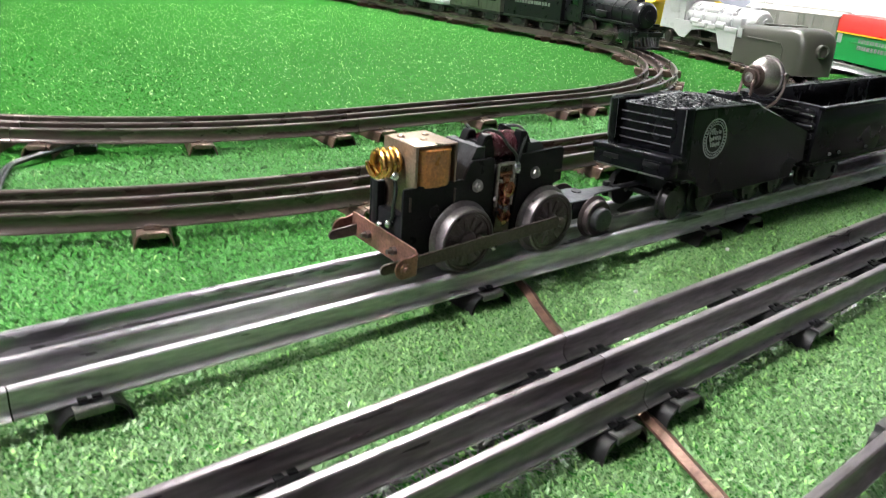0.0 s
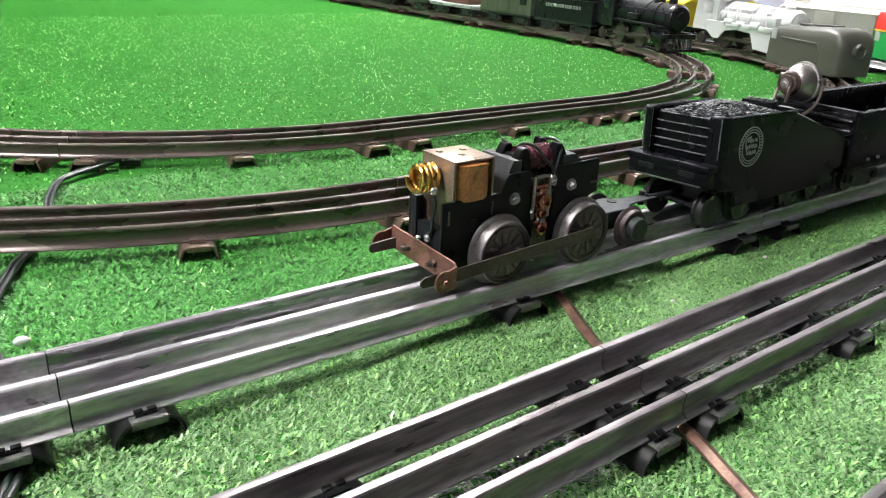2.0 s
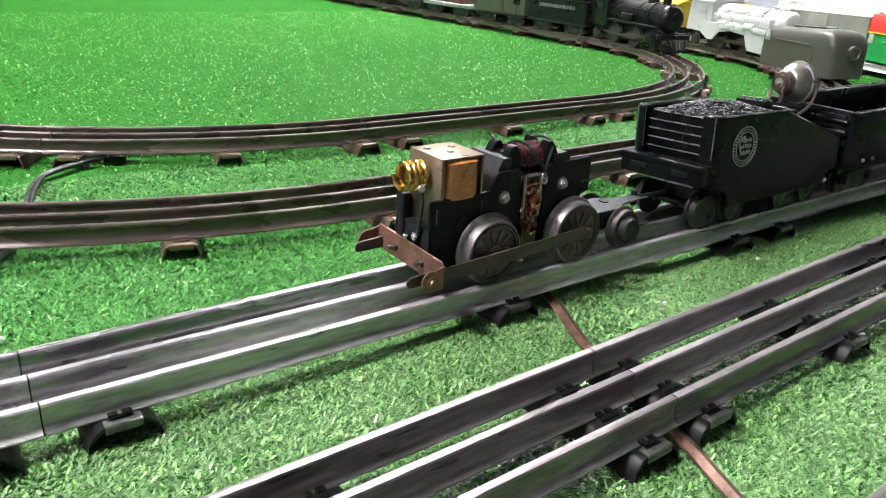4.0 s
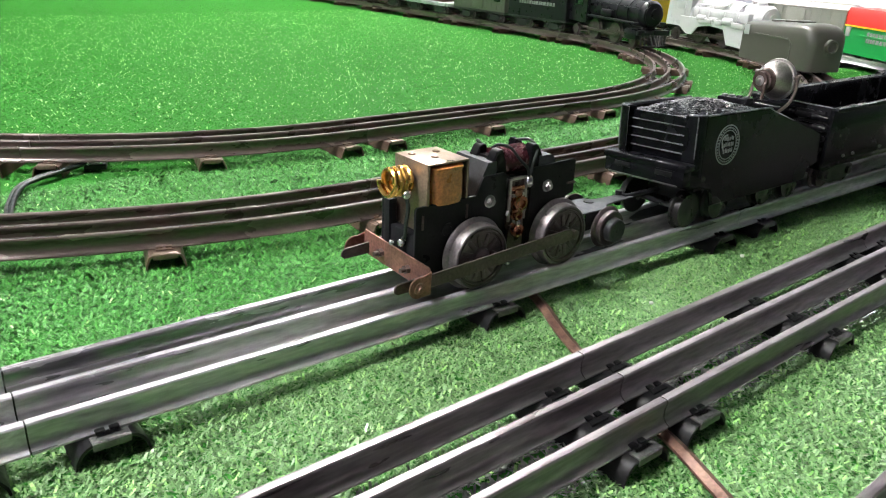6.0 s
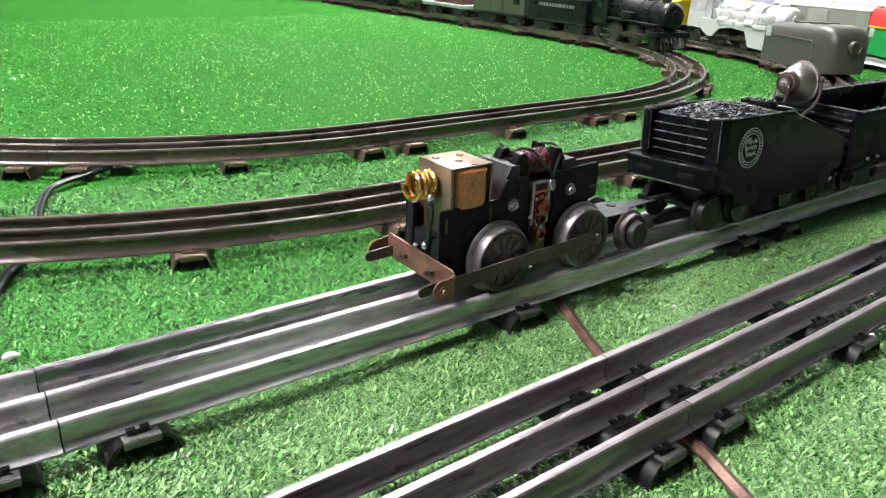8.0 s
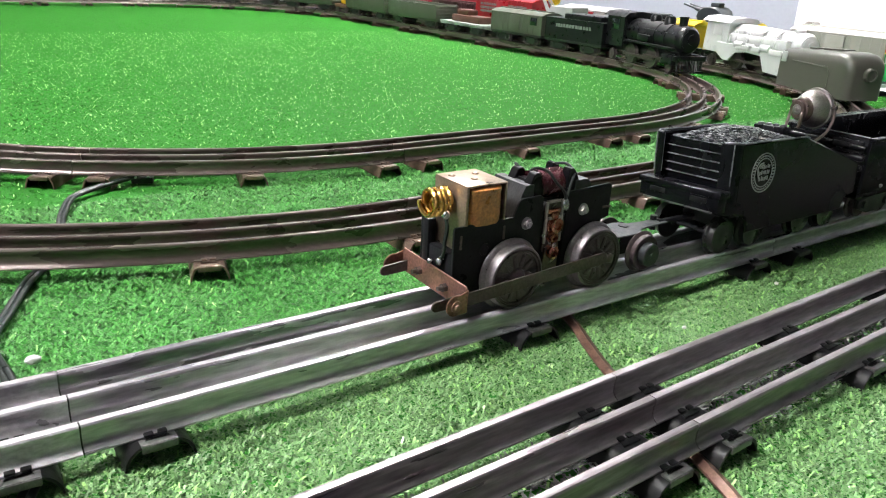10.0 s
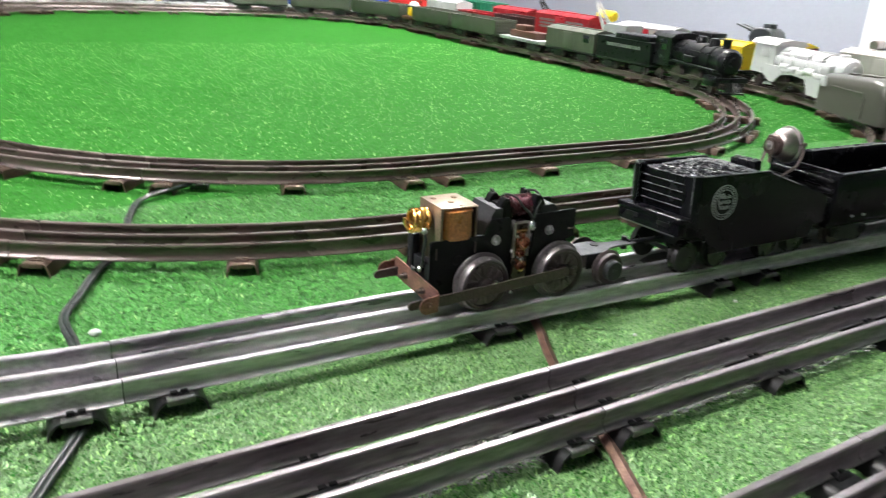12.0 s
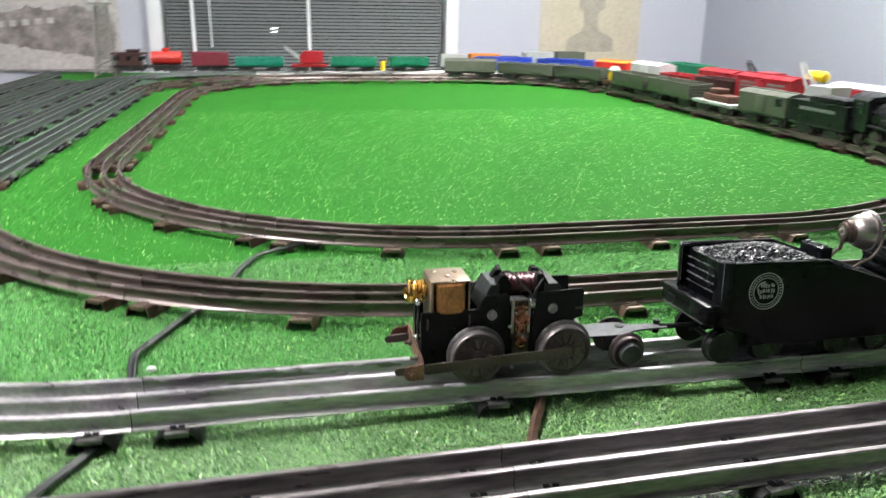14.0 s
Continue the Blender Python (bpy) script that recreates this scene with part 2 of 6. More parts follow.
NIGHT_GLASS_CLEAR.node_tree.nodes["Principled BSDF"].inputs["Transmission Weight"].default_value = 1.0
FLOOR = surf("brown_carpet_floor", (0.20, 0.17, 0.14), 0.9, 0.0, 0.2, 20, 300, 0.3)
TABLE_WOOD = surf("plywood_table_edge", (0.42, 0.30, 0.17), 0.6, 0.0, 0.2, 20, 200, 0.1)


def turf_material(name, blade, spread=0.75, grey=0.0, warm=1.0, depth=1.0, rough=0.46, spec=0.38, patchy=0.6):
    mat = bpy.data.materials.new(name)
    mat.use_nodes = True
    n, l = mat.node_tree.nodes, mat.node_tree.links
    bsdf = n["Principled BSDF"]
    geo = n.new("ShaderNodeNewGeometry")
    ramp = n.new("ShaderNodeValToRGB")
    cr = ramp.color_ramp
    cr.elements[0].color = (0.022, 0.125, 0.012, 1)
    cr.elements[1].color = (0.20, 0.48, 0.13, 1)
    for pos, c in ((0.35, (0.045, 0.22, 0.025, 1)), (0.75, (0.080, 0.33, 0.045, 1))):
        cr.elements.new(pos).color = c
    for e in cr.elements:
        r_, g_, b_, _ = e.color
        e.color = ((r_ + grey * (g_ - r_)) * warm * depth, g_ * (1 - 0.15 * grey) * depth, (b_ + grey * (g_ - b_)) * depth, 1)
    big = n.new("ShaderNodeTexNoise")
    big.inputs["Scale"].default_value = 9 if blade else 25
    big.inputs["Detail"].default_value = 5
    l.new(geo.outputs["Position"], big.inputs["Vector"])
    if blade:
        mix = n.new("ShaderNodeMath")
        mix.operation = "MULTIPLY_ADD"
        l.new(geo.outputs["Random Per Island"], mix.inputs[0])
        mix.inputs[1].default_value = spread
        sub = n.new("ShaderNodeMath")
        sub.operation = "MULTIPLY_ADD"
        l.new(big.outputs["Fac"], sub.inputs[0])
        sub.inputs[1].default_value, sub.inputs[2].default_value = patchy, 0.1 - patchy / 2 + (0.75 - spread) / 2
        l.new(sub.outputs[0], mix.inputs[2])
        l.new(mix.outputs[0], ramp.inputs["Fac"])
    else:
        fine = n.new("ShaderNodeTexNoise")
        fine.inputs["Scale"].default_value = 450
        fine.inputs["Detail"].default_value = 4
        l.new(geo.outputs["Position"], fine.inputs["Vector"])
        mix = n.new("ShaderNodeMath")
        mix.operation = "MULTIPLY_ADD"
        l.new(fine.outputs["Fac"], mix.inputs[0])
        mix.inputs[1].default_value = 0.8
        mix.inputs[2].default_value = 0.1
        l.new(mix.outputs[0], ramp.inputs["Fac"])
        bp = n.new("ShaderNodeBump")
        bp.inputs["Strength"].default_value = 0.4
        bp.inputs["Distance"].default_value = 0.003
        l.new(fine.outputs["Fac"], bp.inputs["Height"])
        l.new(bp.outputs[0], bsdf.inputs["Normal"])
    l.new(ramp.outputs["Color"], bsdf.inputs["Base Color"])
    bsdf.inputs["Roughness"].default_value = rough if blade else 0.7
    bsdf.inputs["Specular IOR Level"].default_value = spec
    return mat


# backing darkened to include the shade that blades cast on each other
TURF = turf_material("artificial_turf_backing", False, 0.75, 0.01, 0.80, 0.51, spec=0.06)
# one turf: light falling off with distance is put into these blade colours
BLADES = turf_material("artificial_turf_blades", True, 0.64, 0.25, 1.14, 0.98, 0.42, 0.42)
BLADES_MID = turf_material("artificial_turf_mid_blades", True, 0.70, 0.06, 0.92, 0.86, 0.46, 0.26)
BLADES_FINE_DIM = turf_material("artificial_turf_dimmed_fine_blades", True, 0.42, 0.01, 0.80, 0.60, 0.66, 0.06, 0.10)
# pale worn fibres; the turf's white glints are painted in with this colour
BLADES_PALE = surf("pale_worn_glint_turf_fibre", (0.34, 0.56, 0.20), 0.34, 0.0, 0.3, 200, 900, 0.1, (0.16, 0.40, 0.10), 0.5)
FRAY_YARD = surf("grey_green_frayed_fibre", (0.17, 0.21, 0.19), 0.5, 0.0, 0.4, 200, 900, 0.1, (0.06, 0.09, 0.07), 0.4)
FRAY = surf("grey_frayed_fibre", (0.20, 0.21, 0.20), 0.4, 0.0, 0.4, 260, 900, 0.1, (0.035, 0.038, 0.036), 0.35)

# ---- room ----
WX0, WX1, WY0, WY1, Z0, Z1 = -1.7, 1.74, -4.2, 2.75, -0.95, 1.5


def wall(name, cx, cy, sx, sy, material, holes=()):
    bm = B()
    box(bm, cx, cy, (Z0 + Z1) / 2, sx, sy, Z1 - Z0)
    return tagged(part(name, bm, material), "plain lavender wall with its shade put into the paint", "wall", kind="structure")


wall("wall_west", WX0 - 0.05, (WY0 + WY1) / 2, 0.1, WY1 - WY0 + 0.2, WALL_PAINT_SHADED)
wall("wall_east", WX1 + 0.05, (WY0 + WY1) / 2, 0.1, WY1 - WY0 + 0.2, WALL_PAINT_SHADED)
# unseen back wall, darkened and set far off to cut bounce light
wall("wall_south", (WX0 + WX1) / 2, WY0 - 0.05, WX1 - WX0, 0.1, WALL_PAINT_SHADED)
WIN_X0, WIN_X1, WIN_Z0, WIN_Z1 = -0.523, 0.651, -0.08, 1.2
bm = B()
box(bm, (WX0 + WIN_X0) / 2, WY1 + 0.05, (Z0 + Z1) / 2, WIN_X0 - WX0, 0.1, Z1 - Z0)
box(bm, (WIN_X1 + WX1) / 2, WY1 + 0.05, (Z0 + Z1) / 2, WX1 - WIN_X1, 0.1, Z1 - Z0)
box(bm, (WIN_X0 + WIN_X1) / 2, WY1 + 0.05, (Z0 + WIN_Z0) / 2, WIN_X1 - WIN_X0, 0.1, WIN_Z0 - Z0)
box(bm, (WIN_X0 + WIN_X1) / 2, WY1 + 0.05, (Z1 + WIN_Z1) / 2, WIN_X1 - WIN_X0, 0.1, Z1 - WIN_Z1)
tagged(part("wall_north", bm, WALL_PAINT), "pale lavender painted wall with a window", "wall", kind="structure")
bm = B()
box(bm, (WX0 + WX1) / 2, (WY0 + WY1) / 2, Z0 - 0.05, WX1 - WX0 + 0.2, WY1 - WY0 + 0.2, 0.1)
tagged(part("floor", bm, FLOOR), "brown carpeted floor", "floor", kind="structure")
bm = B()
box(bm, (WX0 + WX1) / 2, (WY0 + WY1) / 2, Z1 + 0.05, WX1 - WX0 + 0.2, WY1 - WY0 + 0.2, 0.1)
tagged(part("ceiling", bm, CEILING_PAINT), "plain unseen ceiling, greyed to cut its bounce light", "ceiling", kind="structure")


def ceiling_light(x, y, strength):
    t = thing("ceiling_light", "white fluorescent ceiling light panel", "ceiling light", pose(x, y, Z1), "ceiling lights")
    bm = B()
    for dx, dy, sx, sy in ((-0.235, 0, 0.02, 0.49), (0.235, 0, 0.02, 0.49), (0, 0.235, 0.45, 0.02), (0, -0.235, 0.45, 0.02)):
        box(bm, dx, dy, -0.02, sx, sy, 0.04)
    part("frame", bm, WHITE_TRIM, t)
    bm = B()
    box(bm, 0, 0, -0.012, 0.446, 0.446, 0.012)
    part("diffuser", bm, glow("ceiling_panel_glow", (1.0, 0.98, 0.95), strength), t)
    return t


for lx, ly, strength in LAMPS:
    ceiling_light(lx, ly, strength)

# ---- window with closed blind ----
win = thing("window_1", "white-framed window with closed grey blinds at night", "window", kind="structure")
for x0, x1, z0, z1 in ((WIN_X0, WIN_X0 + 0.05, WIN_Z0, WIN_Z1), (WIN_X1 - 0.05, WIN_X1, WIN_Z0, WIN_Z1),
                       (WIN_X0 + 0.05, WIN_X1 - 0.05, WIN_Z1 - 0.05, WIN_Z1), (WIN_X0 + 0.05, WIN_X1 - 0.05, WIN_Z0, WIN_Z0 + 0.03)):
    bm = B()
    box(bm, (x0 + x1) / 2, WY1 + 0.02, (z0 + z1) / 2, x1 - x0, 0.1, z1 - z0, 0.004)
    part("window_frame", bm, WHITE_TRIM, win)
bm = B()
box(bm, (WIN_X0 + WIN_X1) / 2, WY1 + 0.075, (WIN_Z0 + WIN_Z1) / 2, WIN_X1 - WIN_X0 - 0.1, 0.006, WIN_Z1 - WIN_Z0 - 0.08)
part("pane", bm, NIGHT_GLASS_CLEAR, win)
# a glowing globe on a post, added outside for the lamp reflection in the pane
yard = thing("reflection_lamp", "small glowing globe standing for a lamp reflection in the window", "outdoor lamp", pose(-0.069, 3.15, 0.128))
bm = B()
bmesh.ops.create_uvsphere(bm, u_segments=16, v_segments=10, radius=0.014)
part("globe", bm, glow("lamp_reflection_glow", (1.0, 1.0, 1.0), 12.0), yard)
bm = B()
rod(bm, (0, 0, -0.010), (0, 0, -1.08), 0.006, seg=10)
rod(bm, (0, 0, -1.08), (0, 0, -1.088), 0.06, seg=16)
part("post", bm, BLACK_FRAME, yard)
bm = B()
box(bm, 0, 0, 0, WIN_X1 - WIN_X0 - 0.11, 0.0115, 0.0008, 0, Matrix.Rotation(radians(58), 4, "X"))
slat_mesh = mesh_of("slat", bm, BLIND)
blind = thing("window_blind", "dark grey horizontal slat blind", "blind", pose((WIN_X0 + WIN_X1) / 2, WY1 + 0.02, 0))
for k in range(92):
    s = part("slat", slat_mesh, None, blind)
    s.location = (0, 0, WIN_Z0 + 0.045 + 0.0130 * k)
for x in (-0.43, 0.001):
    bm = B()
    box(bm, x, -0.0125, (WIN_Z0 + WIN_Z1) / 2, 0.012, 0.001, WIN_Z1 - WIN_Z0 - 0.1)
    part("ladder_tape", bm, WHITE_TRIM, blind)
bm = B()
rod(bm, (-0.365, -0.02, 0.07), (-0.372, -0.02, WIN_Z1 - 0.1), 0.0025, seg=8)
part("tilt_wand", bm, WHITE_TRIM, blind)

# ---- table and turf ----
TX0, TX1, TY0, TY1 = -0.765, 1.55, -0.60, 2.42
bm = B()
box(bm, (TX0 + TX1) / 2, (TY0 + TY1) / 2, -0.022, TX1 - TX0, TY1 - TY0, 0.036, 0.002)
table = thing("train_table", "large plywood train table topped with artificial turf", "table", kind="structure")
part("tabletop", bm, TABLE_WOOD, table)
for x in (TX0 + 0.1, TX1 - 0.1):
    for y in (TY0 + 0.1, TY1 - 0.1):
        bm = B()
        box(bm, x, y, (Z0 - 0.04) / 2, 0.07, 0.07, -0.04 - Z0, 0.003)
        part("leg", bm, TABLE_WOOD, table)
# turf backing, gently uneven
nx, ny = 150, 200
gx, gy = np.meshgrid(np.linspace(TX0, TX1, nx), np.linspace(TY0, TY1, ny))
verts = np.stack([gx.ravel(), gy.ravel(), 0.0004 * np.sin(gx.ravel() * 31) * np.cos(gy.ravel() * 23)], 1)
idx = np.arange(nx * ny).reshape(ny, nx)
quads = np.stack([idx[:-1, :-1], idx[:-1, 1:], idx[1:, 1:], idx[1:, :-1]], -1).reshape(-1, 4)
me = bpy.data.meshes.new("ground")
me.from_pydata(verts.tolist(), [], quads.tolist())
me.materials.append(TURF)
me.shade_smooth()
tagged(new("ground", me), "bright green artificial turf mat", "turf", kind="structure")


def blades(name, x0, x1, y0, y1, per_mm2, length, width, seed, keep=None, material=BLADES, label="short bright green artificial turf blades", low=0.80, high=1.35, tapered=False):
    """Short leaning turf blades as one mesh: four-cornered, or tapered to a point where they are far off."""
    rng = np.random.default_rng(seed)
    n = int((x1 - x0) * (y1 - y0) * 1e6 * per_mm2)
    p = np.stack([rng.uniform(x0, x1, n), rng.uniform(y0, y1, n), np.full(n, -0.0003)], 1)
    if keep is not None:
        p = p[keep(p[:, 0], p[:, 1])]
        n = len(p)
    p[:, 2] += 0.0001 + 0.0004 * np.sin(p[:, 0] * 31) * np.cos(p[:, 1] * 23)
    ang = rng.uniform(0, 2 * np.pi, n)
    lean = rng.uniform(low, high, n)
    ln = length * rng.uniform(0.6, 1.3, n)
    hw = (width * rng.uniform(0.6, 1.3, n) / 2)[:, None]
    d = np.stack([np.cos(ang) * np.sin(lean), np.sin(ang) * np.sin(lean), np.cos(lean)], 1)
    s = np.stack([-np.sin(ang), np.cos(ang), rng.uniform(-.2, .2, n)], 1)
    end = p + d * ln[:, None]
    if tapered:
        v = np.stack([p - s * hw, p + s * hw, end], 1).reshape(-1, 3)
        tri = np.arange(3 * n).reshape(-1, 3)
    else:
        v = np.stack([p - s * hw, p + s * hw, end + s * hw * 0.7, end - s * hw * 0.7], 1).reshape(-1, 3)
        k = np.arange(n)[:, None] * 4
        tri = np.concatenate([k + [0, 1, 2], k + [0, 2, 3]], 1).reshape(-1, 3)
    me = bpy.data.meshes.new(name)
    me.vertices.add(len(v))
    me.vertices.foreach_set("co", v.astype(np.float32).ravel())
    me.loops.add(tri.size)
    me.loops.foreach_set("vertex_index", tri.astype(np.int32).ravel())
    me.polygons.add(len(tri))
    me.polygons.foreach_set("loop_start", np.arange(0, tri.size, 3, dtype=np.int32))
    me.polygons.foreach_set("loop_total", np.full(len(tri), 3, dtype=np.int32))
    me.update(calc_edges=True)
    me.materials.append(material)
    return tagged(new(name, me), label, "turf", kind="stuff")


blades("turf_blades", -0.34, 0.62, -0.27, 0.0, 2.00, 0.0021, 0.00085, 1, lambda x, y: np.abs(y + 0.0984 - 0.024 * x) > 0.0165)
blades("turf_blades", -0.45, 0.80, 0.0, 0.264, 1.20, 0.0024, 0.00085, 9, material=BLADES_MID)
blades("turf_blades", -0.60, 1.05, 0.264, 1.60, 0.46, 0.0027, 0.0017, 2, lambda x, y: np.random.default_rng(21).uniform(0.50, 1.60, len(y)) > y, BLADES_FINE_DIM, low=1.00, high=1.46, tapered=True)
blades("turf_blades", 0.62, 1.25, -0.27, 0.264, 0.20, 0.0028, 0.0014, 3, lambda x, y: (y < 0) | (x > 0.8), BLADES_FINE_DIM, low=0.95, high=1.42)
blades("turf_blades", -0.75, 1.00, 0.50, 2.1, 0.14, 0.0032, 0.0030, 4, lambda x, y: np.random.default_rng(22).uniform(0.50, 1.40, len(y)) < y, BLADES_FINE_DIM, low=1.25, high=1.52, tapered=True)
blades("turf_blades", -0.75, -0.34, -0.27, 0.264, 0.20, 0.0030, 0.0014, 5, lambda x, y: (y < 0) | (x < -0.45), BLADES_MID)
# scattered pale tips, denser near by, painted in as sparkle on the turf
blades("pale_turf_tips", -0.60, 1.05, -0.27, 0.0, 0.085, 0.0028, 0.0010, 8, material=BLADES_PALE, label="sparse pale worn turf tips, also coloured as glints")
blades("pale_turf_tips", -0.60, 1.05, 0.0, 1.3, 0.014, 0.0028, 0.0010, 12, material=BLADES_PALE, label="sparse pale worn turf tips, also coloured as glints")
blades("frayed_fibres", -0.755, -0.375, 0.42, 2.1, 0.07, 0.0036, 0.0028, 10, material=FRAY_YARD, label="grey frayed fibres between the yard tracks")
between = lambda x, y: np.abs(np.abs(y + 0.0984 - 0.024 * x) - 0.0088) < 0.0070
blades("frayed_fibres", -0.15, 0.62, -0.128, -0.062, 1.7, 0.0036, 0.0011, 6, between, FRAY, "grey frayed fibres between the rails")

# ---- three-rail tubular track ----
GAUGE, RAIL_TOP, TIE_TOP = 0.0355, 0.0175, 0.0080
# half of the rail's outline, (offset, height): flange, web, tubular head
RAIL_HALF = [(0.0036, 0.0080), (0.0036, 0.0086), (0.0026, 0.0091), (0.0016, 0.0101), (0.0012, 0.0110), (0.0012, 0.0143), (0.0015, 0.0150), (0.0017, 0.0158),
             (0.0017, 0.0168), (0.0013, 0.0174), (0.0006, 0.0175)]
RAIL_OUTLINE = RAIL_HALF + [(-a, z) for a, z in RAIL_HALF[::-1]]
track_parts = {}


def rail_mesh(path, offset, material):
    """A rail along path(t), t from 0 to 1, at a sideways offset."""
    bm = B()
    steps = 1 if path(0.5)[2] == path(0)[2] else 14
    rings = []
    for i in range(steps + 1):
        x, y, h = path(i / steps)
        nx_, ny_ = -math.sin(h), math.cos(h)
        rings.append([bm.verts.new((x + nx_ * (offset + a), y + ny_ * (offset + a), z)) for a, z in RAIL_OUTLINE])
    n = len(RAIL_OUTLINE)
    for a, b in zip(rings, rings[1:]):
        for k in range(n):
            bm.faces.new((a[k], b[k], b[(k + 1) % n], a[(k + 1) % n]))
    bm.faces.new(rings[0])
    bm.faces.new(rings[-1][::-1])
    bmesh.ops.recalc_face_normals(bm, faces=bm.faces)
    return mesh_of("rail", bm, material, 32)


def tie_mesh(material, worn, half=0.0260, flare=0.0113):
    """A pressed sheet-metal tie: flat top, flanks that curl out to the ground, end lips and folded rail clips."""
    bm = B()
    out = [(0.0060, TIE_TOP), (0.0074, TIE_TOP - 0.0006), (0.0060 + (flare - 0.0060) * 0.60, TIE_TOP - 0.0022), (0.0060 + (flare - 0.0060) * 0.88, TIE_TOP - 0.0047), (flare, 0.0)]
    inner = [(x - 0.0007, max(0.0, z - 0.0007)) for x, z in out]
    outline = [(-x, z) for x, z in out[::-1]] + out + inner[::-1] + [(-x, z) for x, z in inner]
    plate(bm, outline, "y", -half, half)
    for y in (-GAUGE / 2, 0, GAUGE / 2):
        for s in (-1, 1):
            plate(bm, [(-0.0040, y + 0.0064 * s), (0.0040, y + 0.0064 * s), (0.0026, y + 0.0034 * s), (-0.0026, y + 0.0034 * s)][::s], "z", TIE_TOP, TIE_TOP + 0.0007)
            for dx in (-0.0021, 0.0021):
                box(bm, dx, y + 0.0032 * s, TIE_TOP + 0.0009, 0.0030, 0.0022, 0.0010, 0.0003)
    me = mesh_of("tie", bm, material)
    # bare worn metal on the turned-down lips at both ends
    lip = B()
    for s in (-1, 1):
        box(lip, 0, s * (half - 0.0018), TIE_TOP + 0.0003, 0.0112, 0.0040, 0.0008, 0.0002)
        box(lip, 0, s * (half + 0.0002), TIE_TOP - 0.0009, 0.0112, 0.0007, 0.0026, 0.0002)
    lip_me = mesh_of("lip", lip, worn)
    both = B()
    both.from_mesh(me)
    n = len(both.faces)
    both.from_mesh(lip_me)
    both.faces.ensure_lookup_table()
    for f in both.faces[n:]:
        f.material_index = 1
    both.to_mesh(me)
    both.free()
    me.materials.append(worn)
    return me


def section(kind, size, rail_mats, tie_mat, look_name):
    """One length of track, its start at the origin, heading along x. kind 'straight': size is its length; 'curve': (radius, degrees) to the left."""
    key = (kind, size, look_name)
    if key not in track_parts:
        if kind == "straight":
            path = lambda t: (0.00028 + (size - 0.00056) * t, 0, 0)
            inset = 0.016 if look_name == "dull" else 0.021
            where = [inset, size / 2, size - inset]
            spots = [(x, 0, 0) for x in where]
        else:
            r, deg = size
            a1 = radians(deg)
            e = 0.00028 / r
            path = lambda t: (r * math.sin(e + (a1 - 2 * e) * t), r - r * math.cos(e + (a1 - 2 * e) * t), e + (a1 - 2 * e) * t)
            spots = []
            for u in (0.017 / r, a1 / 2, a1 - 0.017 / r):
                spots.append((r * math.sin(u), r - r * math.cos(u), u))
        track_parts[key] = ([rail_mesh(path, o, m) for o, m in zip((GAUGE / 2, 0, -GAUGE / 2), rail_mats)], tie_mesh(tie_mat, TIE_WORN if tie_mat == TIE_BLACK else TIE_BROWN_WORN, 0.0262 if tie_mat == TIE_BLACK else 0.0293, 0.0113 if tie_mat == TIE_BLACK else 0.0095), spots)
    return track_parts[key]


LOOKS = {
    "brown": ((RUST, RUST, RUST), TIE_BROWN, "brown weathered tubular three-rail track section with brown ties"),
    "bright": ((STEEL, STEEL, STEEL), TIE_BLACK, "bright steel tubular three-rail track section with black ties"),
    "yard": ((STEEL_YARD, STEEL_YARD, STEEL_YARD), TIE_BLACK, "dark oxidised steel three-rail track section with black ties"),
    "dull": ((STEEL_DULL, STEEL_DULL, STEEL_DULL), TIE_BLACK, "dull grey steel three-rail track section with black ties"),
}


def joint_pin():
    """The dark pin and folded edge that show in the gap between two rails."""
    if "pin" not in track_parts:
        bm = B()
        box(bm, 0, 0, 0.0127, 0.0012, 0.0017, 0.0082)
        box(bm, 0, 0, 0.0162, 0.0012, 0.0026, 0.0018)
        box(bm, 0, 0, 0.0084, 0.0012, 0.0062, 0.0006)
        track_parts["pin"] = mesh_of("joint_pin", bm, TIE_BLACK)
    return track_parts["pin"]


def lay(x, y, heading, pieces, look_name):
    """Lays sections end to end from a start; returns the centre line as (x, y, heading) every few millimetres."""
    line = []
    first_look = look_name
    for kind, size, *other in pieces:
        look_name = other[0] if other else first_look
        rails, tie_mat, label = LOOKS[look_name]
        meshes, tie, spots = section(kind, size, rails, tie_mat, look_name)
        t = thing("track_section", label, "train track", Matrix.Translation((x, y, 0)) @ Matrix.Rotation(heading, 4, "Z"), look_name + " track")
        for me, off in zip(meshes, (GAUGE / 2, 0, -GAUGE / 2)):
            rail = part("rail", me, None, t)
            if look_name in ("bright", "dull"):
                part("joint_pin", joint_pin(), None, rail).location = (0, off, 0)
        for sx, sy, a in spots:
            o = part("tie", tie, None, t)
            o.matrix_basis = Matrix.Translation((sx, sy, 0)) @ Matrix.Rotation(a, 4, "Z")
        c, s = math.cos(heading), math.sin(heading)
        if kind == "straight":
            for i in range(int(size / 0.002)):
                line.append((x + c * 0.002 * i, y + s * 0.002 * i, heading))
            x, y = x + c * size, y + s * size
        else:
            r, deg = size
            n = int(r * radians(deg) / 0.002)
            for i in range(n):
                u = radians(deg) * i / n
                px, py = r * math.sin(u), r - r * math.cos(u)
                line.append((x + c * px - s * py, y + s * px + c * py, heading + u))
            px, py = r * math.sin(radians(deg)), r - r * math.cos(radians(deg))
            x, y, heading = x + c * px - s * py, y + s * px + c * py, heading + radians(deg)
    return line


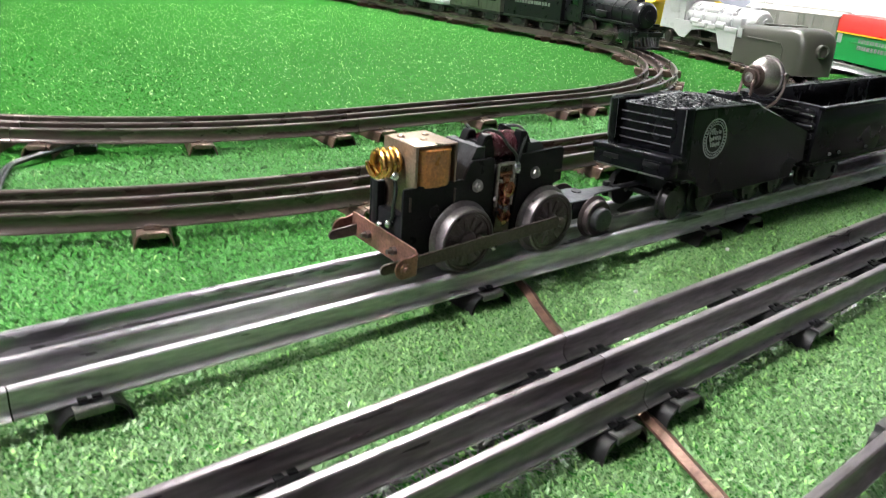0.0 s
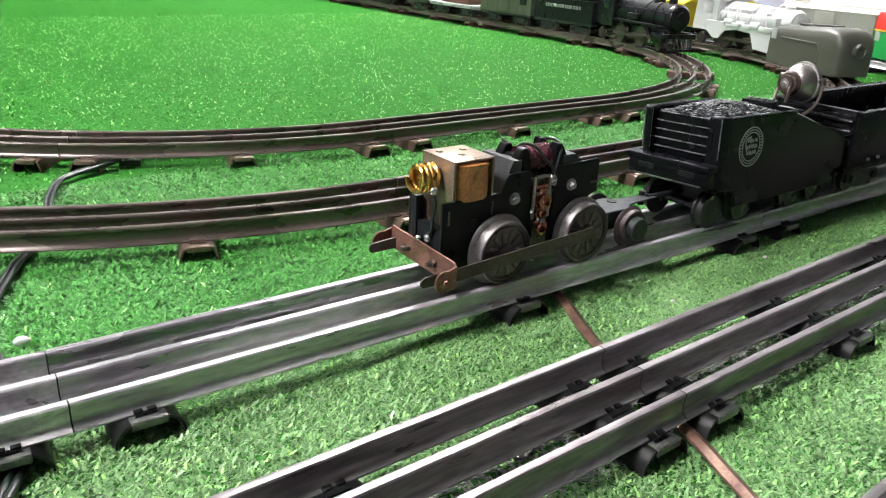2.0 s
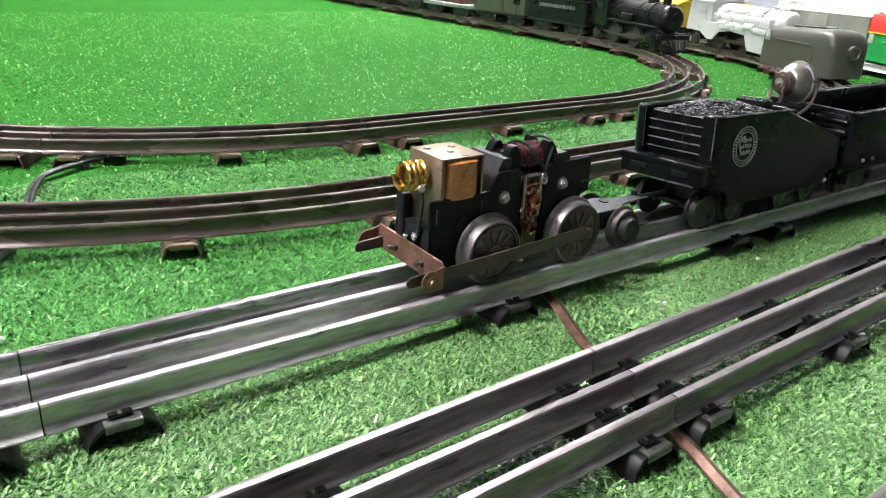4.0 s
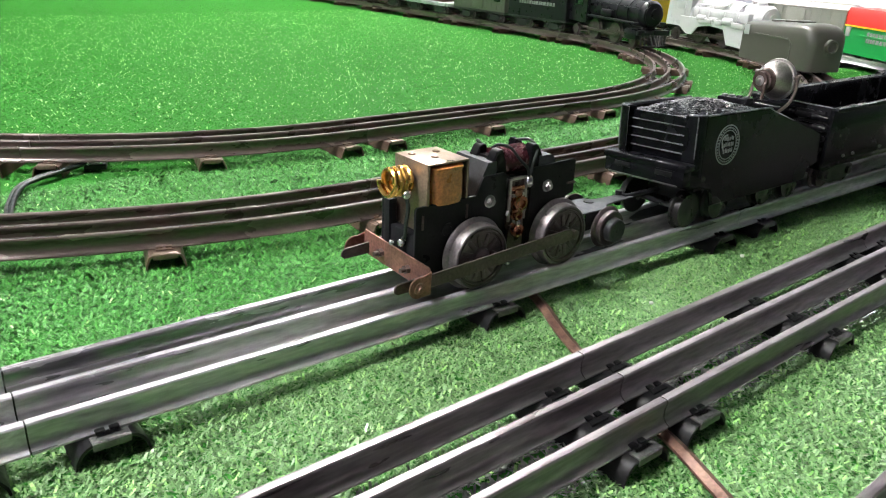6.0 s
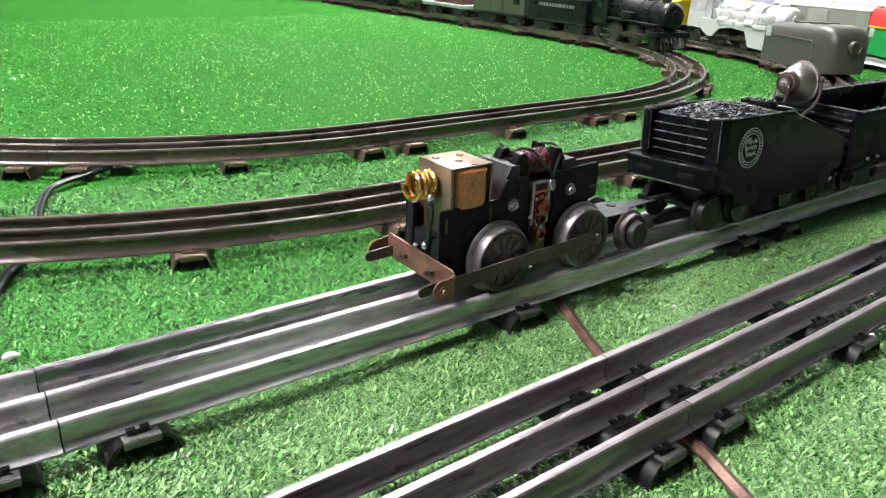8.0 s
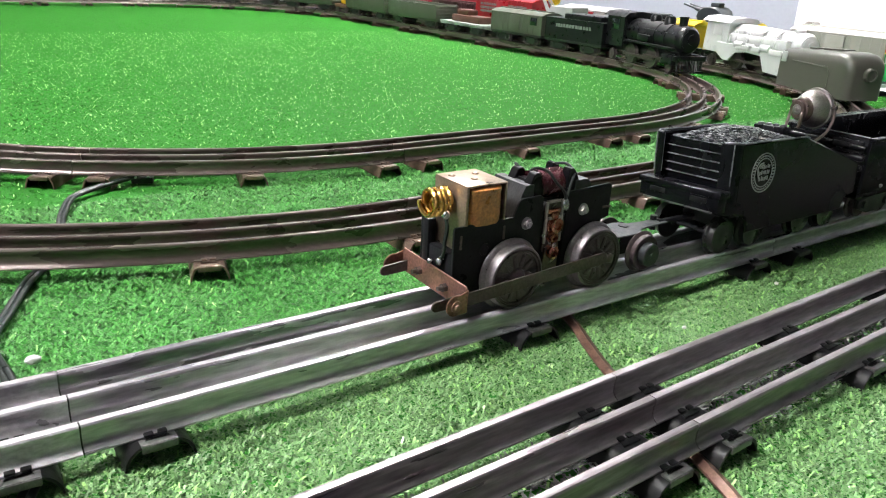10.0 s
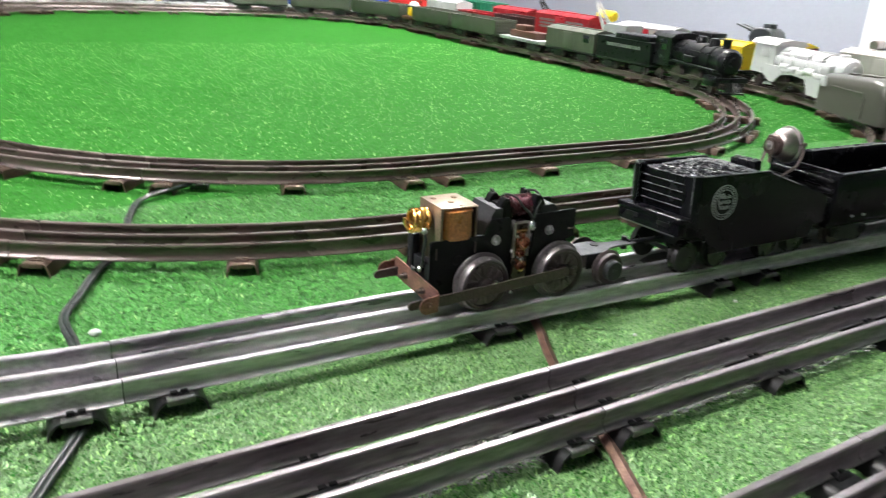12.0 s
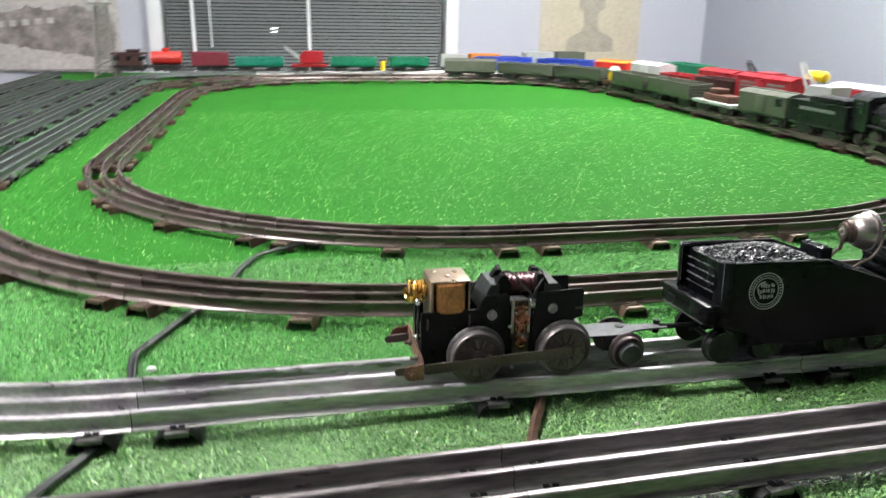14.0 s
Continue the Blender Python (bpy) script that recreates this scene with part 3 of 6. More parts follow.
def loop(x0, x1, y0, y1, r, near, side, look_name, left_look=None):
    """A rounded rectangle of track, counter-clockwise from the near straight's left end."""
    arc = [("curve", (r, 30.0))] * 3
    n_side = side
    straight_side = [("straight", round((y1 - y0 - 2 * r) / n_side, 4))] * n_side
    straight_near = [("straight", round((x1 - x0 - 2 * r) / near, 4))] * near
    left = [(k, z, left_look or look_name) for k, z in straight_side]
    return lay(x0 + r, y0, 0.0, straight_near + arc + straight_side + arc + straight_near + arc + left + arc, look_name)


LINE_A = loop(-0.276, 0.829, 0.264, 1.98, 0.429, 1, 3, "brown")
LINE_B = loop(-0.397, 0.957, 0.118, 2.11, 0.483, 2, 4, "brown", "yard")
# the engine's loop: one long straight, then a straight and curves, in bright steel
LINE_S = lay(-0.129, 0.0, 0.0, [("straight", 0.362), ("straight", 0.400)] + [("curve", (0.43, 30.0))] * 3 + [("straight", 0.276)] * 5
             + [("curve", (0.43, 30.0))] * 3 + [("straight", 0.254)] * 3 + [("curve", (0.43, 30.0), "yard")] * 3 + [("straight", 0.276, "yard")] * 5
             + [("curve", (0.43, 30.0))] * 3, "bright")
lay(-0.412, -0.1083, 0.024, [("straight", 0.225)] * 5 + [("straight", 0.087)] + [("curve", (0.47, 30.0))] * 3 + [("straight", 0.27)] * 4, "dull")
lay(-0.135, -0.2005, 0.035, [("straight", 0.254)] * 5, "dull")
lay(-0.478, 2.05, -math.pi / 2, [("straight", 0.254)] * 5, "yard")
lay(-0.64, 1.95, -math.pi / 2, [("straight", 0.254)] * 6 + [("curve", (0.50, 30.0))] * 2, "yard")
lay(-0.728, 2.2, -math.pi / 2, [("straight", 0.254)] * 7 + [("curve", (0.60, 30.0))] * 2, "yard")


# ---- rolling stock ----
def truck(parent, x, z=RAIL_TOP, material=DARK_TRUCK, wheel_r=0.0085, base=0.026):
    """A two-axle truck under a car, at x along the car."""
    t = part("truck", truck_mesh(material, wheel_r, base), None, parent)
    t.location = (x, 0, z)
    for dx in (-base / 2, base / 2):
        w = part("wheelset", wheelset_mesh(wheel_r, WHEEL_BLACK if material == BLACK else WHEEL), None, t)
        w.location = (dx, 0, wheel_r)


mesh_cache = {}


def truck_mesh(material, r, base):
    key = ("truck", material.name, r, base)
    if key not in mesh_cache:
        bm = B()
        for s in (-1, 1):
            side = [(-base / 2 - 0.006, r - 0.002), (-base / 2 - 0.006, r + 0.003), (-0.006, r + 0.005), (0.006, r + 0.005), (base / 2 + 0.006, r + 0.003),
                    (base / 2 + 0.006, r - 0.002), (0.007, r - 0.006), (-0.007, r - 0.006)]
            plate(bm, side, "y", s * 0.0205 - 0.001, s * 0.0205 + 0.001, 0.0004)
            for dx in (-base / 2, base / 2):
                rod(bm, (dx, s * 0.0205, r), (dx, s * 0.0232, r), 0.003, 0.0025, 10)
        box(bm, 0, 0, r + 0.004, 0.010, 0.042, 0.003, 0.0005)
        mesh_cache[key] = mesh_of("truck", bm, material)
    return mesh_cache[key]


def wheelset_mesh(r, material=WHEEL):
    key = ("wheelset", r, material.name)
    if key not in mesh_cache:
        bm = B()
        for s in (-1, 1):
            m = Matrix.Translation((0, s * 0.0145, 0)) @ Matrix.Rotation(radians(-90 * s), 4, "X")
            lathe(bm, [(0, 0), (r + 0.0014, 0), (r + 0.0014, 0.001), (r, 0.0018), (r * 0.97, 0.0048), (r * 0.7, 0.0042), (r * 0.3, 0.0052), (0, 0.0052)], m, 20)
        rod(bm, (0, -0.016, 0), (0, 0.016, 0), 0.0016, seg=8)
        mesh_cache[key] = mesh_of("wheelset", bm, material)
    return mesh_cache[key]


def coupler(parent, x, s, z=0.0285):
    bm = B()
    box(bm, x + s * 0.006, 0, z, 0.014, 0.004, 0.0025, 0.0005)
    box(bm, x + s * 0.0125, 0.001 * s, z, 0.004, 0.0085, 0.004, 0.0008)
    part("coupler", bm, DARK_TRUCK, parent)


def chassis(name, label, category, length, material, bar=None, group="model trains"):
    t = thing(name, label, category, None, group)
    bm = B()
    box(bm, 0, 0, 0.0345, length, 0.050, 0.004, 0.0008)
    box(bm, 0, 0, 0.0315, length * 0.96, 0.010, 0.004, 0.0005)
    part("underframe", bm, material, t)
    for s in (-1, 1):
        truck(t, s * (length / 2 - 0.032))
        coupler(t, s * (length / 2 - 0.003), s)
    return t


def print_bars(parent, length, z, size, material, rows=2, y=0.0262, seed=1):
    """Small unreadable lettering as bars on both flanks."""
    rng = random.Random(seed)
    for s in (-1, 1):
        bm = B()
        for row in range(rows):
            x = -length / 2
            while x < length / 2:
                w = size * rng.uniform(0.6, 1.4)
                box(bm, x + w / 2, s * y, z - row * size * 1.6, w * 0.8, 0.0006, size)
                x += w * 1.15
        part("lettering", bm, material, parent)


def gondola(label, material, length=0.185, height=0.036, width=0.056, rib=True, letters=None, floor_mat=None, seed=1):
    t = chassis("gondola_car", label, "gondola car", length, material)
    z0, z1 = 0.0365, 0.0365 + height
    for s in (-1, 1):
        bm = B()
        box(bm, 0, s * (width / 2 - 0.001), (z0 + z1) / 2, length, 0.002, height, 0.0004)
        box(bm, 0, s * (width / 2 + 0.0004), z1 - 0.0012, length + 0.001, 0.0042, 0.0024, 0.0006)
        side_ = part("side", bm, material, t)
        if rib:
            bm = B()
            box(bm, 0, s * (width / 2 + 0.0008), (z0 + z1) / 2, 0.003, 0.0022, height - 0.004, 0.0005)
            rib_mesh = mesh_of("rib", bm, material)
            for k in range(9):
                part("rib", rib_mesh, None, side_).location = (-length / 2 + length * (k + 0.5) / 9, 0, 0)
        bm = B()
        box(bm, s * (length / 2 - 0.001), 0, (z0 + z1) / 2, 0.002, width - 0.004, height, 0.0004)
        for k in range(4):
            box(bm, s * (length / 2 + 0.0006), 0, z0 + 0.006 + k * (height - 0.01) / 3, 0.002, width - 0.008, 0.0026, 0.0007)
        part("end", bm, material, t)
    bm = B()
    box(bm, 0, 0, z0 + 0.0012, length - 0.005, width - 0.005, 0.002)
    part("deck", bm, floor_mat or material, t)
    if letters:
        print_bars(t, length * 0.55, z0 + height * 0.62, height * 0.14, letters, 2, width / 2 + 0.0008, seed)
    return t


def boxcar(label, material, length=0.19, height=0.062, width=0.052, roof=None, door=None, letters=None, name="box_car", seed=1):
    t = chassis(name, label, name.replace("_", " "), length, DARK_TRUCK)
    z0 = 0.0365
    bm = B()
    h = height - 0.006
    plate(bm, [(-width / 2, z0), (width / 2, z0), (width / 2, z0 + h), (-width / 2, z0 + h)], "x", -length / 2, length / 2, 0.0008)
    part("body", bm, material, t)
    bm = B()
    box(bm, 0, 0, z0 + h / 2, 0.0016, width + 0.0014, h - 0.004, 0.0003)
    rib_mesh = mesh_of("rib", bm, material)
    for k in range(10):
        part("rib", rib_mesh, None, t).location = (-length / 2 + length * (k + 0.5) / 10, 0, 0)
    bm = B()
    plate(bm, [(-width / 2 - 0.001, z0 + h), (width / 2 + 0.001, z0 + h), (width / 4, z0 + height - 0.001), (0, z0 + height), (-width / 4, z0 + height - 0.001)],
          "x", -length / 2 - 0.001, length / 2 + 0.001, 0.0004)
    box(bm, 0, 0, z0 + height + 0.0008, length, 0.008, 0.0016)
    part("roof", bm, roof or material, t)
    for s in (-1, 1):
        bm = B()
        box(bm, 0, s * (width / 2 + 0.0012), z0 + h / 2, length * 0.2, 0.0022, h - 0.006, 0.0005)
        part("door", bm, door or material, t)
    if letters:
        print_bars(t, length * 0.8, z0 + h * 0.75, h * 0.1, letters, 3, width / 2 + 0.0009, seed)
    return t


def flatcar(label, material, length=0.19):
    t = chassis("flat_car", label, "flat car", length, material)
    bm = B()
    box(bm, 0, 0, 0.0378, length, 0.054, 0.0026, 0.0006)
    for k in range(8):
        for s in (-1, 1):
            box(bm, -length / 2 + length * (k + 0.5) / 8, s * 0.0275, 0.037, 0.004, 0.0018, 0.004, 0.0003)
    part("deck", bm, material, t)
    return t


def caboose(label, material, length=0.15, name="caboose"):
    t = chassis(name, label, "caboose", length, DARK_TRUCK)
    z0 = 0.0365
    bm = B()
    plate(bm, [(-0.026, z0), (0.026, z0), (0.026, z0 + 0.034), (-0.026, z0 + 0.034)], "x", -length / 2 + 0.016, length / 2 - 0.016, 0.0006)
    part("body", bm, material, t)
    bm = B()
    plate(bm, [(-0.029, z0 + 0.034), (0.029, z0 + 0.034), (0.014, z0 + 0.0385), (-0.014, z0 + 0.0385)], "x", -length / 2, length / 2, 0.0005)
    part("roof", bm, material, t)
    bm = B()
    box(bm, -0.01, 0, z0 + 0.0415, 0.036, 0.036, 0.008, 0.001)
    box(bm, -0.01, 0, z0 + 0.0462, 0.042, 0.042, 0.002, 0.0008)
    part("cupola", bm, material, t)
    for x in (-0.035, 0.0, 0.035):
        for s in (-1, 1):
            bm = B()
            box(bm, x, s * 0.0262, z0 + 0.021, 0.012, 0.001, 0.012, 0.0003)
            part("window", bm, NIGHT_GLASS, t)
    for s in (-1, 1):
        bm = B()
        for y in (-0.024, 0.0, 0.024):
            rod(bm, (s * (length / 2 - 0.002), y, z0), (s * (length / 2 - 0.002), y, z0 + 0.034), 0.0009, seg=6)
        rod(bm, (s * (length / 2 - 0.002), -0.024, z0 + 0.014), (s * (length / 2 - 0.002), 0.024, z0 + 0.014), 0.0009, seg=6)
        part("railing", bm, DARK_TRUCK, t)
    return t


def tankcar(label, material, length=0.17):
    t = chassis("tank_car", label, "tank car", length, DARK_TRUCK)
    m = Matrix.Translation((-length * 0.44, 0, 0.0585)) @ Matrix.Rotation(radians(90), 4, "Y")
    L = length * 0.88
    bm = B()
    lathe(bm, [(0, -0.004), (0.012, -0.003), (0.019, 0.0), (0.0205, 0.004), (0.0205, L - 0.004), (0.019, L), (0.012, L + 0.003), (0, L + 0.004)], m, 28)
    part("tank", bm, material, t)
    bm = B()
    lathe(bm, [(0.0, 0.0), (0.0115, 0.0), (0.0115, 0.011), (0.0095, 0.013), (0, 0.0138)], Matrix.Translation((0, 0, 0.076)), 20)
    part("dome", bm, material, t)
    bm = B()
    tube(bm, [(-L / 2, -0.0225, 0.06), (L / 2, -0.0225, 0.06)], 0.0007, 6)
    tube(bm, [(-L / 2, 0.0225, 0.06), (L / 2, 0.0225, 0.06)], 0.0007, 6)
    part("handrail", bm, CHROME, t)
    return t


def steam_engine(label, material, length=0.20, wheel_mat=WHEEL, deco=None, skirted=False):
    """A small boiler engine facing +x, with cab, domes, drivers and a lattice pilot."""
    t = thing("steam_locomotive", label, "locomotive", None, "model trains")
    L = length
    mx = Matrix.Translation((-L * 0.22, 0, 0.064)) @ Matrix.Rotation(radians(90), 4, "Y")
    bm = B()
    lathe(bm, [(0, 0), (0.0215, 0), (0.0215, L * 0.3), (0.0205, L * 0.32), (0.0195, L * 0.62), (0.0200, L * 0.63), (0.0200, L * 0.66), (0.016, L * 0.685), (0, L * 0.69)], mx, 30)
    for k in range(4):
        lathe(bm, [(0.0208, 0), (0.0217, 0.0004), (0.0217, 0.0022), (0.0208, 0.0026)], mx @ Matrix.Translation((0, 0, 0.02 + k * 0.028)), 30)
    part("boiler", bm, material, t)
    bm = B()
    lathe(bm, [(0, 0), (0.0145, 0), (0.0150, 0.0015), (0.011, 0.003), (0, 0.0036)], mx @ Matrix.Translation((0, 0, L * 0.688)), 24)
    part("smokebox_door", bm, material, t)
    bm = B()
    lathe(bm, [(0, 0), (0.0075, 0), (0.0075, 0.008), (0, 0.009)], Matrix.Translation((L * 0.455, 0, 0.066)) @ Matrix.Rotation(radians(90), 4, "Y"), 18)
    part("headlight", bm, material, t)
    bm = B()
    lathe(bm, [(0.0085, 0.08), (0.0075, 0.084), (0.0075, 0.0865), (0.0062, 0.0875), (0.005, 0.0875), (0.005, 0.084)] if skirted else
          [(0.0075, 0.08), (0.006, 0.084), (0.0065, 0.094), (0.0078, 0.096), (0.006, 0.096), (0.005, 0.088)], Matrix.Translation((L * 0.36, 0, 0)), 18)
    part("smokestack", bm, material, t)
    for x in (() if skirted else (L * 0.2, L * 0.02)):
        bm = B()
        lathe(bm, [(0.010, 0.078), (0.0088, 0.084), (0.0085, 0.091), (0.006, 0.0945), (0, 0.0955)], Matrix.Translation((x, 0, 0)), 18)
        part("dome", bm, material, t)
    bm = B()
    x0, x1 = -L * 0.47, -L * 0.2
    plate(bm, [(x0, 0.040), (x1, 0.040), (x1, 0.088), (x0 + 0.004, 0.088)], "y", 0.0245, 0.0270, 0.0004)
    plate(bm, [(x0, 0.040), (x1, 0.040), (x1, 0.088), (x0 + 0.004, 0.088)], "y", -0.0270, -0.0245, 0.0004)
    box(bm, x1 - 0.001, 0, 0.066, 0.002, 0.049, 0.044)
    plate(bm, [(-0.030, 0.086), (0.030, 0.086), (0.022, 0.0925), (0, 0.0950), (-0.022, 0.0925)], "x", x0 - 0.006, x1 + 0.004, 0.0004)
    part("cab", bm, material, t)
    for s in (-1, 1):
        bm = B()
        box(bm, (x0 + x1) / 2 + 0.004, s * 0.0272, 0.074, 0.022, 0.0012, 0.016, 0.0003)
        part("cab_window", bm, material if skirted else NIGHT_GLASS, t)
        if skirted:
            bm = B()
            plate(bm, [(-L * 0.30, 0.056), (-L * 0.30, 0.040), (-L * 0.22, 0.030), (-L * 0.16, 0.030), (-L * 0.10, 0.043), (L * 0.02, 0.047), (L * 0.17, 0.045), (L * 0.22, 0.024), (L * 0.40, 0.022),
                       (L * 0.43, 0.034), (L * 0.46, 0.056)], "y", s * 0.0270 - 0.0012, s * 0.0270 + 0.0012, 0.0004)
            skirt = part("skirt", bm, material, t)
            bm = B()
            box(bm, L * 0.10, s * 0.0215, 0.0645, L * 0.58, 0.0120, 0.0150, 0.0032)
            casing = part("side_casing", bm, material, t)
            for x_, w_, z_ in ((-L * 0.10, 0.020, 0.0740), (L * 0.06, 0.034, 0.0750), (L * 0.25, 0.016, 0.0735)):
                bm = B()
                box(bm, x_, s * 0.0195, z_, w_, 0.0100, 0.0070, 0.0018)
                part("casing_step", bm, material, casing)
            for x_ in (-L * 0.16, 0.0, L * 0.16, L * 0.30):
                bm = B()
                box(bm, x_, s * 0.0278, 0.0630, 0.0016, 0.0016, 0.0120, 0.0003)
                part("casing_rib", bm, material, casing)
            for x_, r_ in ((-L * 0.07, 0.0060), (L * 0.05, 0.0048), (L * 0.20, 0.0064)):
                bm = B()
                lathe(bm, [(0, 0), (r_, 0), (r_, 0.018), (r_ * 0.7, 0.0195), (0, 0.0195)], Matrix.Translation((x_ - 0.009, s * 0.0245, 0.0565)) @ Matrix.Rotation(radians(90), 4, "Y"), 14)
                part("air_tank", bm, material, casing)
            for x_ in (-L * 0.12, L * 0.01, L * 0.13, L * 0.27):
                bm = B()
                tube(bm, smooth_line([(x_, s * 0.0262, 0.054), (x_ + 0.003, s * 0.0275, 0.066), (x_ + 0.001, s * 0.0225, 0.076), (x_, s * 0.012, 0.0825)]), 0.0011, 6)
                part("pipe", bm, material, casing)
            for x_, w_ in ((-L * 0.02, 0.030), (L * 0.12, 0.018), (L * 0.31, 0.026)):
                bm = B()
                box(bm, x_, s * 0.0285, 0.053, w_, 0.0030, 0.008, 0.0010)
                part("skirt_panel", bm, material, skirt)
        bm = B()
        box(bm, L * 0.13, s * 0.0235, 0.052, L * 0.62, 0.009, 0.003, 0.0006)
        box(bm, L * 0.40, s * 0.0215, 0.037, 0.030, 0.013, 0.015, 0.003)
        box(bm, L * 0.05, s * 0.0225, 0.060, 0.03, 0.006, 0.010, 0.002)
        part("running_board", bm, material, t)
        bm = B()
        box(bm, L * 0.02, s * 0.0245, 0.032, L * 0.42, 0.0012, 0.0040, 0.0005)
        box(bm, L * 0.22, s * 0.0255, 0.036, L * 0.25, 0.0012, 0.0035, 0.0005)
        part("side_rod", bm, CHROME if deco else ROD_STEEL, t)
        bm = B()
        tube(bm, smooth_line([(-L * 0.18, s * 0.023, 0.073), (L * 0.1, s * 0.0225, 0.0735), (L * 0.42, s * 0.0215, 0.072)]), 0.0006, 6)
        part("handrail", bm, material, t)
    for x in (-L * 0.13, L * 0.15):
        w = part("driver_wheelset", wheelset_mesh(0.0155), None, t)
        w.location = (x, 0, RAIL_TOP + 0.0155)
    bm = B()
    box(bm, 0, 0, 0.040, L * 0.86, 0.022, 0.014, 0.001)
    part("frame", bm, DARK_TRUCK, t)
    for x in (L * 0.38, -L * 0.40):
        w = part("pony_wheelset", wheelset_mesh(0.0085), None, t)
        w.location = (x, 0, RAIL_TOP + 0.0085)
    bm = B()
    box(bm, L * 0.485, 0, 0.040, 0.006, 0.054, 0.007, 0.001)
    box(bm, L * 0.52, 0, 0.0215, 0.006, 0.04, 0.003, 0.0005)
    pilot = part("pilot", bm, material, t)
    for k in range(9):
        y = -0.022 + 0.0055 * k
        bm = B()
        rod(bm, (L * 0.49, y, 0.038), (L * 0.545 - abs(y) * 0.45, y * 0.9, 0.0215), 0.0014, seg=6)
        part("pilot_bar", bm, DARK_TRUCK if material == ENGINE_BLACK else material, pilot)
    return t


def tender_car(label, material, length=0.15, letters=None):
    t = chassis("coal_tender", label, "tender", length, DARK_TRUCK)
    bm = B()
    plate(bm, [(-0.0255, 0.0365), (0.0255, 0.0365), (0.0255, 0.072), (-0.0255, 0.072)], "x", -length / 2, length / 2, 0.001)
    box(bm, length * 0.12, 0, 0.076, length * 0.62, 0.046, 0.010, 0.003)
    part("body", bm, material, t)
    if letters:
        print_bars(t, length * 0.6, 0.060, 0.0055, letters, 1, 0.0258, 3)
    return t


def diesel_shell(label, material, length=0.16, under=DARK_TRUCK, trucks=True, width=0.052, top=0.083, low=0.0215, drop=0.0):
    """A streamlined cab-unit body, nose to +x."""
    t = thing("diesel_locomotive", label, "locomotive", None, "model trains")
    bm = B()
    secs = []
    L = length
    # (x, half width, roof height, shoulder)
    for x, hw, zt in ((-L / 2, width / 2 * 0.97, top - drop - 0.001), (-L / 2 + 0.003, width / 2, top - drop), (L * 0.30, width / 2, top), (L * 0.38, width / 2 * 0.99, top - 0.001),
                      (L * 0.43, width / 2 * 0.96, top - 0.004), (L * 0.465, width / 2 * 0.90, top - 0.009), (L * 0.485, width / 2 * 0.80, top - 0.014), (L * 0.495, width / 2 * 0.68, top - 0.018)):
        ring = []
        for k in range(17):
            u = k / 16
            if u <= 0.25:
                y, z = hw, low + (zt - 0.014 - low) * u / 0.25
            elif u < 0.75:
                a = (u - 0.25) / 0.5 * math.pi
                y, z = hw * math.copysign(abs(math.cos(a)) ** 0.6, math.cos(a)), zt - 0.014 + 0.014 * math.sin(a) ** 0.6
            else:
                y, z = -hw, low + (zt - 0.014 - low) * (1 - u) / 0.25
            ring.append(bm.verts.new((x, y, z)))
        secs.append(ring)
    for a, b in zip(secs, secs[1:]):
        for k in range(16):
            bm.faces.new((a[k], b[k], b[k + 1], a[k + 1]))
    bm.faces.new(secs[0])
    bm.faces.new(secs[-1][::-1])
    bmesh.ops.recalc_face_normals(bm, faces=bm.faces)
    part("body", bm, material, t)
    for s in (-1, 1):
        bm = B()
        tube(bm, [(-L * 0.30, s * (width / 2 + 0.0002), top - 0.021), (L * 0.20, s * (width / 2 + 0.0002), top - 0.021), (L * 0.24, s * (width / 2 + 0.0002), top - 0.027),
                  (L * 0.24, s * (width / 2 + 0.0002), low + 0.004)], 0.0010, 6)
        part("raised_seam", bm, material, t)
        bm = B()
        box(bm, -L * 0.43, s * (width / 2 + 0.0002), top - 0.018, 0.010, 0.0012, 0.013, 0.0003)
        part("cab_window", bm, GREY_CAR, t)
    bm = B()
    lathe(bm, [(0, 0), (0.0085, 0), (0.0085, 0.006), (0.0068, 0.0072), (0.006, 0.0055), (0, 0.0050)],
          Matrix.Translation((L * 0.487, 0, top - 0.025)) @ Matrix.Rotation(radians(90), 4, "Y"), 20)
    part("headlight", bm, material, t)
    for x in (-L * 0.22, -L * 0.02, L * 0.14):
        bm = B()
        box(bm, x, 0, top + 0.0006 - drop * max(0.0, (0.30 - x / L) / 0.80), L * 0.10, 0.018, 0.0026, 0.0006)
        part("roof_vent", bm, material, t)
    if trucks:
        for s in (-1, 1):
            truck(t, s * L * 0.27)
    return t


